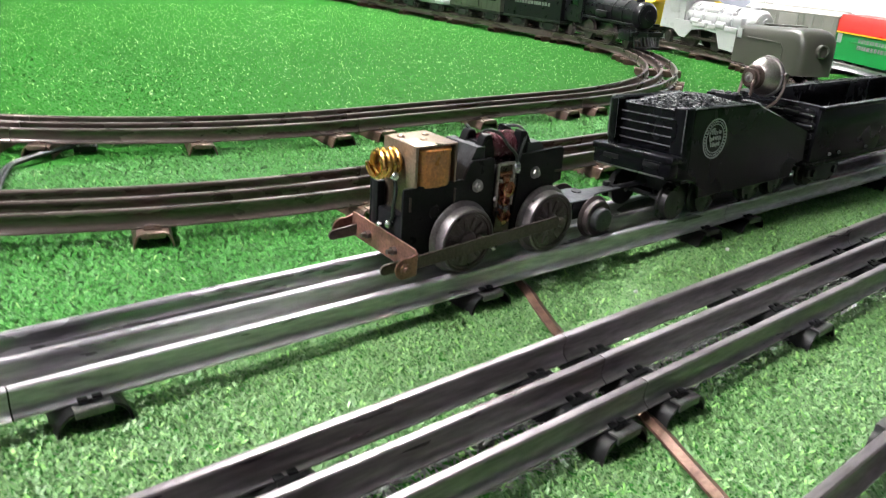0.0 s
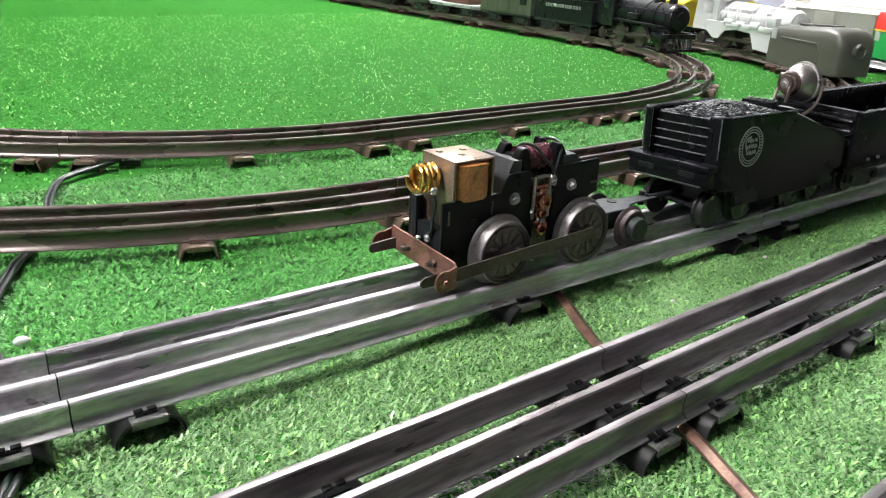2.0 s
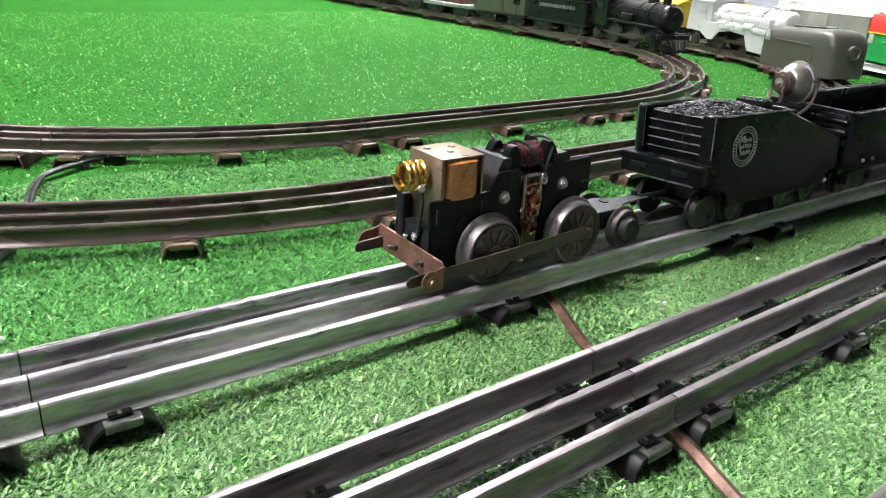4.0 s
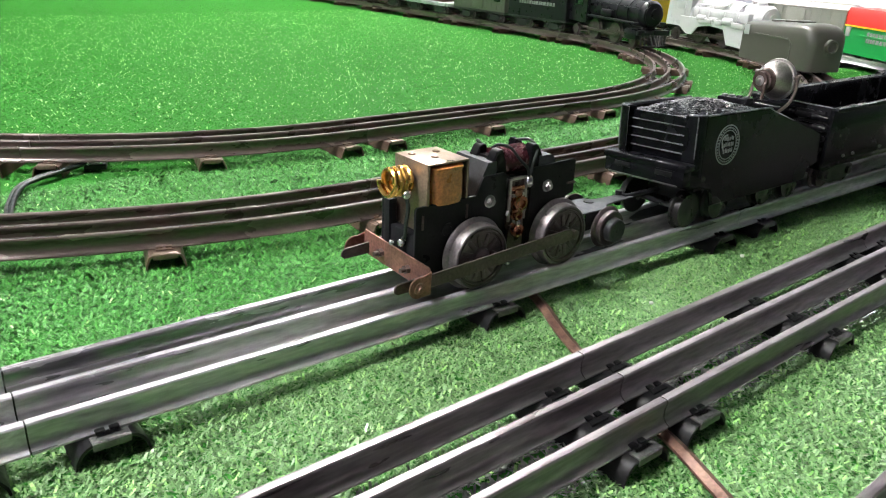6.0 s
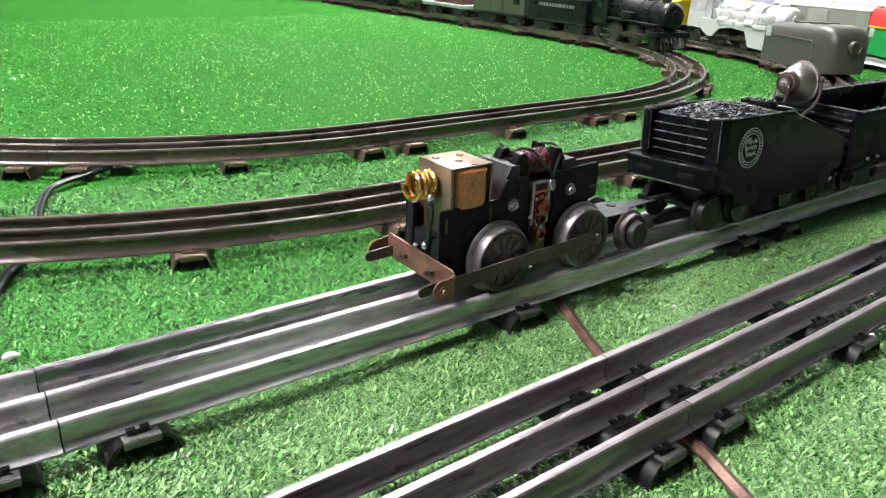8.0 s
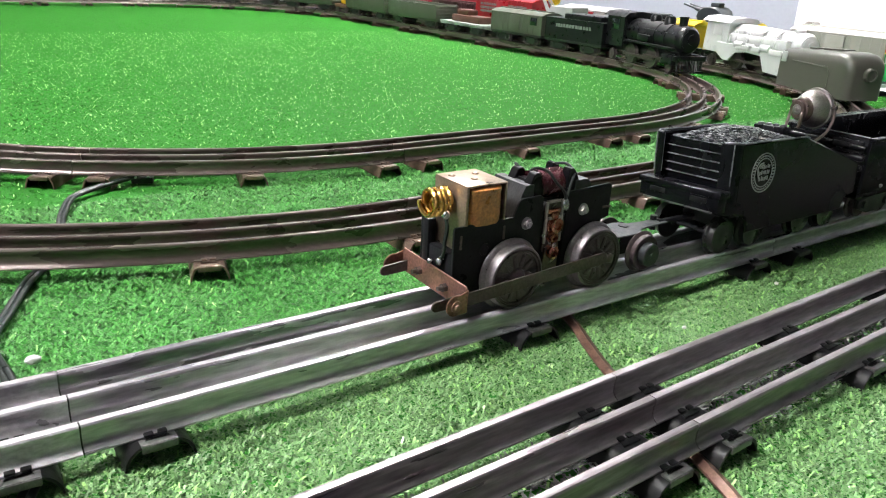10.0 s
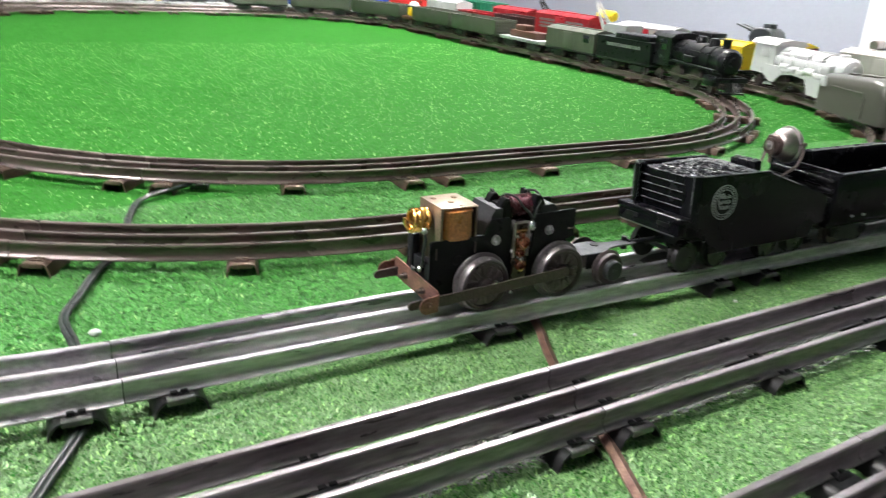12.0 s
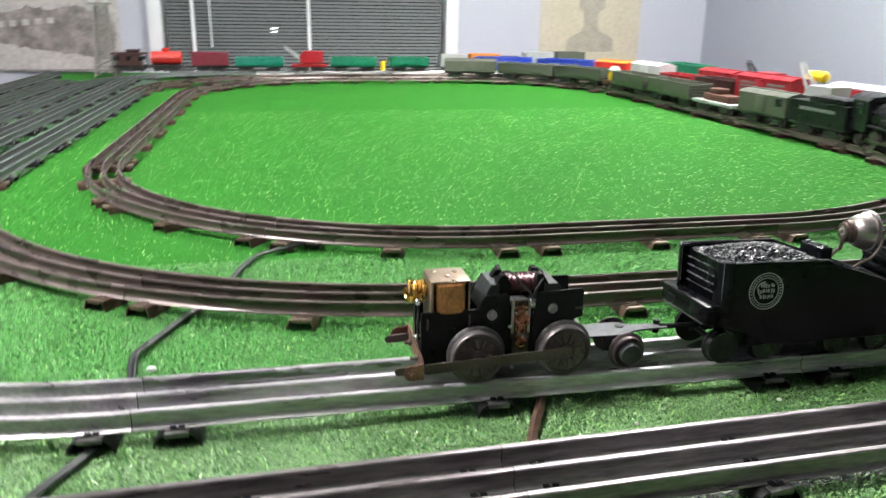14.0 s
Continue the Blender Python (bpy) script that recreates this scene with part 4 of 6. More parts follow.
def crane_car(label, cab_mat, boom_mat, base_mat, boom=0.10, rise=45, length=0.17):
    t = chassis("crane_car", label, "crane car", length, base_mat)
    bm = B()
    box(bm, 0, 0, 0.0385, length, 0.052, 0.004, 0.0008)
    rod(bm, (0, 0, 0.04), (0, 0, 0.044), 0.018, seg=24)
    part("deck", bm, base_mat, t)
    bm = B()
    plate(bm, [(-0.045, 0.044), (0.03, 0.044), (0.03, 0.066), (0.018, 0.082), (-0.045, 0.082)], "y", -0.022, 0.022, 0.0012)
    part("cab", bm, cab_mat, t)
    a = radians(rise)
    tip = (0.028 + boom * math.cos(a), 0.06 + boom * math.sin(a))
    bm = B()
    for s in (-1, 1):
        tube(bm, [(0.028, s * 0.011, 0.052), (tip[0], s * 0.004, tip[1] - 0.004)], 0.0013, 6)
        tube(bm, [(0.028, s * 0.011, 0.064), (tip[0], s * 0.004, tip[1] + 0.003)], 0.0013, 6)
        for k in range(8):
            u0, u1 = k / 8, (k + 1) / 8
            za = 0.052 + (tip[1] - 0.056) * u0
            zb = 0.064 + (tip[1] - 0.061) * u1
            tube(bm, [(0.028 + (tip[0] - 0.028) * u0, s * (0.011 - 0.007 * u0), za), (0.028 + (tip[0] - 0.028) * u1, s * (0.011 - 0.007 * u1), zb)], 0.001, 5)
    part("boom", bm, boom_mat, t)
    return t


def gun_car(label, length=0.112):
    """A flat car with a turret: mount, rounded housing, two barrels with collars and a brown ammunition box."""
    t = chassis("gun_car", label, "gun car", length, SLATE)
    bm = B()
    box(bm, 0, 0, 0.0385, length, 0.052, 0.004, 0.0008)
    part("deck", bm, SLATE, t)
    bm = B()
    lathe(bm, [(0, 0.0405), (0.016, 0.0405), (0.016, 0.046), (0.011, 0.052), (0.010, 0.076), (0, 0.076)], Matrix.Identity(4), 20)
    part("mount", bm, GREY_CAR, t, "light grey mount")
    bm = B()
    plate(bm, [(-0.026, 0.076), (0.020, 0.076), (0.026, 0.084), (0.022, 0.094), (0.012, 0.101), (-0.012, 0.102), (-0.023, 0.096), (-0.029, 0.086)], "y", -0.019, 0.019, 0.002)
    box(bm, -0.004, 0, 0.105, 0.018, 0.016, 0.008, 0.0015)
    part("turret", bm, SLATE, t)
    for y in (-0.009, 0.009):
        bm = B()
        rod(bm, (0.022, y, 0.094), (0.062, y, 0.103), 0.0024, 0.0016, 10)
        rod(bm, (0.022, y, 0.094), (0.034, y, 0.0967), 0.0036, seg=10)
        part("barrel", bm, SLATE, t)
    bm = B()
    box(bm, -0.042, 0, 0.0525, 0.020, 0.034, 0.024, 0.0012)
    part("ammunition_box", bm, BROWN_LOAD, t, "brown box")
    return t


def put(t, line, metres, flip=False, dz=0.0):
    """Sets a car on a track's centre line, metres along it."""
    x, y, h = line[int(metres / 0.002) % len(line)]
    t.matrix_basis = Matrix.Translation((x, y, dz)) @ Matrix.Rotation(h + (math.pi if flip else 0), 4, "Z")
    return t


def metres_to(line, x, y):
    return 0.002 * min(range(len(line)), key=lambda i: (line[i][0] - x) ** 2 + (line[i][1] - y) ** 2)

# ---- inner loop: black engine with a grey freight train ----
INK = surf("faded_stamped_ink", (0.20, 0.21, 0.20), 0.6, 0.0, 0.3, 300, 900, 0.05)
s0 = metres_to(LINE_A, 0.81, 0.575)
put(steam_engine("black toy steam locomotive heading a grey freight train", ENGINE_BLACK, 0.205), LINE_A, s0, True)
put(tender_car("black tender with white lettering behind the black locomotive", ENGINE_BLACK, 0.14, INK), LINE_A, s0 + 0.168, True)
s1 = s0 + 0.375
gl = "plain olive drab gondola car of the grey freight train"
bx = boxcar("low olive drab box car with a dark end window", OLIVE, 0.145, 0.040, name="box_car")
for s_ in (-1, 1):
    bm = B()
    box(bm, 0.052, s_ * 0.0268, 0.060, 0.017, 0.0014, 0.013, 0.0004)
    part("end_window", bm, NIGHT_GLASS, bx)
put(bx, LINE_A, s1 - 0.055, True)
put(flatcar("light grey flat car with a brown load", GREY_CAR, 0.15), LINE_A, s1 + 0.112, True)
load = thing("crate_load", "brown plastic tractor load on the flat car", "freight load", None)
bm = B()
box(bm, 0, 0, 0.046, 0.095, 0.034, 0.014, 0.003)
part("crate", bm, BROWN_LOAD, load)
bm = B()
box(bm, -0.015, 0, 0.058, 0.038, 0.026, 0.012, 0.003)
part("upper_crate", bm, BROWN_LOAD, load)
put(load, LINE_A, s1 + 0.112, True)
put(gondola(gl, OLIVE, 0.195, rib=False, height=0.030), LINE_A, s1 + 0.300, True)
put(gondola(gl, OLIVE, 0.190, rib=False, height=0.030), LINE_A, s1 + 0.508, True)
put(gondola(gl, OLIVE, 0.175, rib=False, height=0.028), LINE_A, s1 + 0.775, True)
put(gondola(gl, OLIVE, 0.175, rib=False, height=0.028), LINE_A, s1 + 0.970, True)
put(boxcar("low olive drab box car ending the grey freight train", OLIVE, 0.155, 0.036), LINE_A, s1 + 1.150, True)
# small yellow inspection trolley between the gondolas
tro = thing("rail_trolley", "small yellow and brown rail trolley", "rail trolley", None, "model trains")
bm = B()
box(bm, 0, 0, 0.034, 0.055, 0.044, 0.010, 0.003)
part("base", bm, BROWN_LOAD, tro)
bm = B()
box(bm, 0.004, 0, 0.050, 0.030, 0.030, 0.024, 0.006)
part("housing", bm, YELLOW, tro)
bm = B()
lathe(bm, [(0, 0.076), (0.010, 0.074), (0.013, 0.068), (0.016, 0.066), (0.016, 0.064), (0, 0.064)], Matrix.Identity(4), 16)
part("cap", bm, BEIGE, tro)
for dx in (-0.016, 0.016):
    w = part("wheelset", wheelset_mesh(0.0085), None, tro)
    w.location = (dx, 0, RAIL_TOP + 0.0085)
put(tro, LINE_A, s1 + 0.640, True)

plate_ = thing("uncoupling_plate", "flat light grey uncoupling plate between the rails of the inner loop", "track plate", None)
for off, wide in ((0.0089, 0.0125), (-0.0089, 0.0125)):
    bm = B()
    box(bm, 0, off, 0.0105, 0.230, wide, 0.0050, 0.0006)
    part("half_plate", bm, GREY_CAR, plate_)
put(plate_, LINE_A, s0 + 0.170, True)

# ---- middle loop: white engine and the cars behind it ----
b0 = metres_to(LINE_B, 0.905, 0.462)
put(steam_engine("white plastic streamlined toy steam locomotive on brown track", WHITE_PLASTIC, 0.215, skirted=True), LINE_B, b0 + 0.018, True)
put(boxcar("bright yellow plastic box car behind the white locomotive", YELLOW, 0.056, 0.045), LINE_B, b0 + 0.168, True)
put(gondola("light grey plastic gondola car", GREY_CAR, 0.12, 0.028, letters=None), LINE_B, b0 + 0.31, True)
put(crane_car("grey crane car with a raised light grey boom", GREY_CAR, GREY_CAR, ORANGE, 0.075, 50, 0.13), LINE_B, b0 + 0.475, False)
put(boxcar("red plastic box car with white lettering", RED, 0.190, 0.053, letters=INK), LINE_B, b0 + 0.640, True)
put(gondola("dark brown plastic gondola car", TUSCAN, 0.165, 0.031), LINE_B, b0 + 0.82, True)
put(gondola("red plastic gondola car with low sides", RED, 0.165, 0.027), LINE_B, b0 + 1.000, True)
put(boxcar("plain white plastic box car", WHITE_PLASTIC, 0.165, 0.046, name="box_car"), LINE_B, b0 + 1.180, True)
put(boxcar("red box car with an orange roof", RED_BRIGHT, 0.130, 0.042, roof=ORANGE), LINE_B, b0 + 1.352, True)
for k, d in enumerate((1.535, 1.745)):
    put(gondola("blue plastic gondola car with white lettering", BLUE, 0.185, 0.036, letters=INK, seed=k), LINE_B, b0 + d, True)

# ---- grey diesel leading the white engine on the middle loop ----
shell = diesel_shell("grey olive streamlined diesel locomotive ahead of the white engine", OLIVE_SHELL, 0.134, width=0.055, top=0.076, low=0.0205, drop=0.007)
shell.matrix_basis = pose(0.825, 0.290, 0, 0, 0, -112)

# ---- outer right-hand loop ----
def on_s(t, x, y, flip=True):
    return put(t, LINE_S, metres_to(LINE_S, x, y), flip)


on_s(boxcar("cream grey plastic coach with a ribbed roof", GREY_CREAM, 0.160, 0.050, roof=BEIGE, name="coach_car"), 1.063, 0.405)
dz = diesel_shell("green diesel locomotive with an orange red upper half", KELLY, 0.2, top=0.070)
bm = B()
plate(bm, [(-0.0275, 0.060), (0.0275, 0.060), (0.0275, 0.077), (0.022, 0.085), (-0.022, 0.085), (-0.0275, 0.077)], "x", -0.099, 0.060, 0.002)
part("upper_body", bm, RED_BRIGHT, dz, "orange red upper body")
bm = B()
box(bm, -0.018, 0, 0.0605, 0.156, 0.0556, 0.0022, 0.0005)
part("stripe", bm, YELLOW, dz, "thin yellow stripe")
print_bars(dz, 0.09, 0.052, 0.0055, INK, 2, 0.0262, 9)
on_s(dz, 1.005, 0.235)
on_s(gondola("light grey plastic gondola car with low sides", GREY_CAR, 0.078, 0.036), 1.063, 0.527)
on_s(boxcar("short maroon car with a yellow roof", MAROON, 0.036, 0.046, roof=YELLOW, door=YELLOW), 1.063, 0.578)
on_s(gun_car("dark slate plastic gun car with a raised twin barrel turret"), 1.063, 0.652, False)
on_s(tender_car("black tender on the outer track", ENGINE_BLACK, 0.085), 1.063, 0.796)
on_s(boxcar("light grey box car with a white roof and a red stripe", GREY_CAR, 0.165, 0.044, roof=WHITE_PLASTIC, door=RED), 1.063, 0.940)
on_s(gondola("light grey plastic gondola car", GREY_CAR, 0.125, 0.022), 1.063, 1.100)
tank = thing("yellow_tank_load", "yellow plastic tank load in the grey gondola", "freight load", None)
bm = B()
lathe(bm, [(0, -0.030), (0.009, -0.028), (0.012, -0.022), (0.012, 0.022), (0.009, 0.028), (0, 0.030)], Matrix.Translation((0, 0, 0.086)) @ Matrix.Rotation(radians(90), 4, "Y"), 18)
part("tank", bm, YELLOW, tank)
bm = B()
box(bm, 0, 0, 0.057, 0.030, 0.020, 0.040, 0.002)
part("cradle", bm, GREY_CAR, tank)
on_s(tank, 1.063, 1.09)
on_s(crane_car("red crane car with a dark boom", RED, DARK_TRUCK, DARK_TRUCK, 0.065, 40, 0.15), 1.063, 1.27, False)
on_s(boxcar("crimson plastic box car", RED, 0.160, 0.040), 1.063, 1.450)
on_s(gondola("dark green plastic gondola car", GREEN_CAR, 0.185, 0.043), 1.063, 1.630)

# ---- far side: a row of bright cars under the window ----
FAR_Y = 2.24
for x, kind, mat, lab, length in ((-0.511, "c", TUSCAN, "dark brown plastic caboose under the window", 0.104), (-0.403, "t", RED_BRIGHT, "bright red plastic tank car", 0.100),
                                  (-0.269, "b", MAROON, "maroon plastic box car under the window", 0.112), (-0.116, "g", TEAL_CAR, "teal green plastic gondola car", 0.150),
                                  (0.042, "r", RED, "red crane car with a grey boom", 0.115), (0.187, "g", GREEN_CAR, "green plastic gondola car under the window", 0.150),
                                  (0.372, "g", GREEN_CAR, "green plastic gondola car under the window", 0.130)):
    f = {"c": lambda: caboose(lab, mat, length), "t": lambda: tankcar(lab, mat, length), "b": lambda: boxcar(lab, mat, length, 0.039),
         "g": lambda: gondola(lab, mat, length, 0.026), "r": lambda: crane_car(lab, mat, GREY_CAR, mat, 0.06, 35, length)}[kind]
    t = f()
    t.matrix_basis = pose(x, FAR_Y, 0, 0, 0, 180)
bm = B()
lathe(bm, [(0, 0.050), (0.007, 0.048), (0.0085, 0.042), (0.007, 0.034), (0.0085, 0.019), (0, 0.019)], Matrix.Translation((0.285, FAR_Y, 0)), 16)
tagged(part("yellow_drum", bm, YELLOW), "small yellow drum between the green cars", "drum")
for x, mat, lab, length, height in ((0.520, GREY_CAR, "light grey gondola car on the far track", 0.085, 0.036), (0.632, ORANGE, "orange gondola car on the far track", 0.100, 0.038),
                                    (0.730, DARK_TRUCK, "dark low gondola car on the far track", 0.070, 0.030), (0.825, GREY_CAR, "light grey tall gondola car on the far track", 0.100, 0.044),
                                    (0.940, OLIVE, "olive tall gondola car on the far track", 0.100, 0.046)):
    t = gondola(lab, mat, length, height)
    t.matrix_basis = pose(x, FAR_Y, 0.0, 0, 0, 180)


# ---- lattice light tower ----
tow = thing("light_tower", "grey plastic lattice floodlight tower", "light tower", pose(-0.588, 2.27, 0))
for sx in (-1, 1):
    for sy in (-1, 1):
        bm = B()
        rod(bm, (sx * 0.030, sy * 0.030, 0), (sx * 0.016, sy * 0.016, 0.215), 0.0035, 0.0025, 6)
        part("post", bm, TOWER_GREY, tow)
for k in range(8):
    bm = B()
    z0_, z1_ = 0.026 * k + 0.003, 0.026 * (k + 1) + 0.003
    a, b = 0.030 - 0.014 * z0_ / 0.215, 0.030 - 0.014 * z1_ / 0.215
    for q in range(4):
        m = Matrix.Rotation(math.pi / 2 * q, 4, "Z")
        rod(bm, m @ Vector((-a, -a, z0_)), m @ Vector((b, -b, z1_)), 0.0016, seg=5)
        rod(bm, m @ Vector((a, -a, z0_)), m @ Vector((-b, -b, z1_)), 0.0016, seg=5)
        rod(bm, m @ Vector((-b, -b, z1_)), m @ Vector((b, -b, z1_)), 0.0016, seg=5)
    part("brace", bm, TOWER_GREY, tow)
bm = B()
box(bm, 0, 0, 0.219, 0.060, 0.050, 0.006, 0.001)
part("platform", bm, TOWER_GREY, tow)
for x in (-0.018, 0.018):
    bm = B()
    lathe(bm, [(0, 0), (0.008, 0), (0.012, 0.010), (0.011, 0.013), (0, 0.012)], Matrix.Translation((x, -0.012, 0.234)) @ Matrix.Rotation(radians(100), 4, "X"), 16)
    part("floodlight", bm, WHITE_PLASTIC, tow)

# ---- wall pictures and door ----
def poster(name_, label, x0, x1, z0, z1, paper, y=WY1 - 0.006):
    t = thing(name_, label, "poster")
    bm = B()
    box(bm, (x0 + x1) / 2, y, (z0 + z1) / 2, x1 - x0, 0.004, z1 - z0)
    part("sheet", bm, paper, t)
    return t


SEPIA = surf("sepia_photo_paper", (0.44, 0.415, 0.405), 0.5, 0.0, 0.25, 9, 60, 0.0, (0.34, 0.315, 0.305), 0.5)
SEPIA_DARK = surf("dark_sepia_print", (0.13, 0.115, 0.11), 0.5, 0.0, 0.3, 22, 90, 0.0, (0.27, 0.245, 0.235), 0.35)
PARCHMENT = surf("tan_parchment", (0.46, 0.41, 0.33), 0.6, 0.0, 0.12, 8, 60, 0.0, (0.40, 0.355, 0.28), 0.6)
PARCH_INK = surf("grey_green_print", (0.26, 0.24, 0.205), 0.6, 0.0, 0.2, 30, 120, 0.0, (0.35, 0.32, 0.27), 0.5)
p1 = poster("train_poster", "large sepia poster of a steam train", -1.14, -0.625, -0.01, 0.62, SEPIA)
yp_ = WY1 - 0.0095
bm = B()
line_ = smooth_line([(-1.14, 0.095, 0), (-1.047, 0.088, 0), (-0.93, 0.06, 0), (-0.80, 0.045, 0), (-0.72, 0.03, 0), (-0.66, 0.035, 0), (-0.645, 0.08, 0), (-0.637, 0.14, 0), (-0.66, 0.185, 0),
                     (-0.72, 0.20, 0), (-0.79, 0.215, 0), (-0.85, 0.20, 0), (-0.93, 0.21, 0), (-1.0, 0.185, 0), (-1.047, 0.195, 0), (-1.13, 0.18, 0)], 6)
rg = random.Random(8)
plate(bm, [(p.x + rg.uniform(-0.006, 0.006) * (p.x > -1.1), p.y + rg.uniform(-0.006, 0.006)) for p in line_], "y", yp_, yp_ + 0.0015)
part("printed_engine", bm, SEPIA_DARK, p1)
for k in range(7):
    bm = B()
    box(bm, -1.11 + 0.042 * k, yp_ - 0.0006, 0.138 + 0.004 * k, 0.022, 0.0010, 0.020)
    part("printed_window", bm, SEPIA, p1)
bm = B()
box(bm, -0.8825, WY1 - 0.010, -0.014, 0.515, 0.006, 0.008)
part("lower_edge", bm, SEPIA_DARK, p1)
p2 = poster("tall_poster", "tall tan poster with a grey figure of a lamp stand", 1.000, 1.437, -0.15, 0.75, PARCHMENT)
bm = B()
plate(bm, [(1.115, 0.06), (1.120, 0.110), (1.150, 0.128), (1.175, 0.140), (1.190, 0.165), (1.185, 0.215), (1.165, 0.235), (1.165, 0.30), (1.280, 0.30), (1.275, 0.235), (1.250, 0.215), (1.248, 0.165),
           (1.265, 0.140), (1.295, 0.128), (1.320, 0.110), (1.325, 0.06)], "y", yp_, yp_ + 0.0015)
part("printed_figure", bm, PARCH_INK, p2)
door = thing("door_1", "plain white door on the side wall", "door", kind="structure")
bm = B()
box(bm, WX1 - 0.012, 0.50, 0.02, 0.024, 0.78, Z1 - Z0 - 0.55, 0.003)
part("door_leaf", bm, WHITE_TRIM, door)
bm = B()
rod(bm, (WX1 - 0.024, 0.83, 0.05), (WX1 - 0.06, 0.83, 0.05), 0.012, seg=14)
part("door_handle", bm, CHROME, door)

# ---- open electric engine chassis on the bright track ----
def driver_wheel(parent, x, z, side, r=0.0140):
    """A spoked driver: flange, worn tread, recessed spokes, hub and counterweight."""
    y0 = side * 0.0125
    m = Matrix.Translation((x, y0, z)) @ Matrix.Rotation(radians(-90 * side), 4, "X")
    bm = B()
    lathe(bm, [(0.004, 0.0), (r - 0.0010, 0.0), (r - 0.0010, 0.0060), (r * 0.90, 0.0062), (r * 0.885, 0.0060), (r * 0.86, 0.0060), (r * 0.845, 0.0066), (r * 0.80, 0.0066), (r * 0.78, 0.0058), (r * 0.76, 0.0058), (0.0042, 0.0058), (0.0038, 0.0068), (0.0026, 0.0074), (0, 0.0074)], m, 44)
    w = part("driver_wheel", bm, WHEEL, parent, "dark spoked driver wheel with a worn rim")
    bm = B()
    lathe(bm, [(r - 0.0012, 0.0001), (r + 0.0016, 0.0), (r + 0.0018, 0.0006), (r + 0.0014, 0.0014), (r + 0.0001, 0.0022), (r - 0.0001, 0.0058), (r - 0.0005, 0.0065), (r * 0.915, 0.0067),
               (r * 0.905, 0.0061)], m, 44)
    part("tyre", bm, TREAD, w, "worn bare metal tyre")
    for k in range(12):
        bm = B()
        box(bm, r * 0.53, 0, 0.0058, r * 0.40, 0.0021, 0.0011, 0.0005, m @ Matrix.Rotation(2 * math.pi * k / 12 + 0.2, 4, "Z"))
        part("spoke", bm, WHEEL, w)
    bm = B()
    lathe(bm, [(0, 0.0058), (0.0020, 0.0058), (0.0020, 0.0085), (0.0014, 0.0088), (0, 0.0088)], m @ Matrix.Translation((r * 0.38, 0, 0)), 14)
    part("crank_pin", bm, ROD_STEEL, w)
    return w


def hex_bolt(parent, x, y, z, side, r=0.0022, mat=BOLT):
    m = Matrix.Translation((x, y, z)) @ Matrix.Rotation(radians(-90 * side), 4, "X")
    bm = B()
    lathe(bm, [(0, 0), (r * 1.25, 0), (r * 1.25, 0.0004), (0, 0.0004)], m, 20)
    lathe(bm, [(0, 0.0004), (r, 0.0004), (r, 0.0015), (r * 0.85, 0.0019), (0, 0.0019)], m, 6)
    lathe(bm, [(0, 0.0019), (r * 0.5, 0.0019), (r * 0.45, 0.0027), (0, 0.0028)], m, 12)
    return part("bolt", bm, mat, parent, "nickel hexagon bolt")


eng = thing("toy_engine_chassis", "open toy steam engine chassis with exposed motor on bright steel track", "locomotive")
# side plates
front = [(0.0130, 0.0245), (0.0130, 0.0548), (0.0138, 0.0556), (0.0432, 0.0558), (0.0462, 0.0622), (0.0475, 0.0632), (0.0578, 0.0634), (0.0594, 0.0622),
         (0.0596, 0.0470), (0.0585, 0.0350), (0.0585, 0.0245)]
rear = [(0.0728, 0.0245), (0.0728, 0.0400), (0.0736, 0.0480), (0.0736, 0.0605), (0.0752, 0.0630), (0.0990, 0.0640), (0.1006, 0.0630), (0.1006, 0.0482),
        (0.0960, 0.0470), (0.0960, 0.0400), (0.1010, 0.0360), (0.1010, 0.0245)]
for side in (-1, 1):
    for name_, outline in (("front_side_plate", front), ("rear_side_plate", rear)):
        bm = B()
        plate(bm, outline, "y", side * 0.0112 - 0.0006, side * 0.0112 + 0.0006, 0.0002)
        p = part(name_, bm, BLACK_FRAME, eng)
    for x, z in ((0.0505, 0.0522), (0.0835, 0.0538)):
        hex_bolt(eng, x, side * 0.0118, z, side)
    for x, z, h in ((0.0165, 0.0490, 0.0060), (0.0385, 0.0500, 0.0060), (0.0985, 0.0530, 0.0010)):
        bm = B()
        box(bm, x, side * 0.0119, z, 0.0010 if h > 0.002 else 0.0050, 0.0006, h, 0.0002)
        part("plate_tab", bm, ROD_STEEL, eng)
    bm = B()
    lathe(bm, [(0, 0), (0.0028, 0), (0.0028, 0.0006), (0.0018, 0.0006), (0.0018, 0.0002), (0, 0.0002)],
          Matrix.Translation((0.0290, side * 0.0118, 0.0440)) @ Matrix.Rotation(radians(-90 * side), 4, "X"), 18)
    part("plate_eyelet", bm, TIE_BLACK, eng)
bm = B()
box(bm, 0.0360, 0, 0.0345, 0.0440, 0.0210, 0.0180, 0.0006)
box(bm, 0.0870, 0, 0.0350, 0.0270, 0.0210, 0.0180, 0.0006)
box(bm, 0.0660, 0, 0.0400, 0.0150, 0.0170, 0.0300, 0.0006)
box(bm, 0.0150, 0.0085, 0.0440, 0.0040, 0.0040, 0.0200, 0.0003)
part("motor_block", bm, BLACK_FRAME, eng)
# reversing-unit case: folded brass sheet, open at the flanks, with the taped coil inside
bm = B()
t_ = 0.0009
box(bm, 0.02840, -0.0007, 0.0719 - t_ / 2, 0.0206, 0.0220, t_, 0.0003)
box(bm, 0.0181 + t_ / 2, -0.0007, 0.0571, t_, 0.0220, 0.0296, 0.0002)
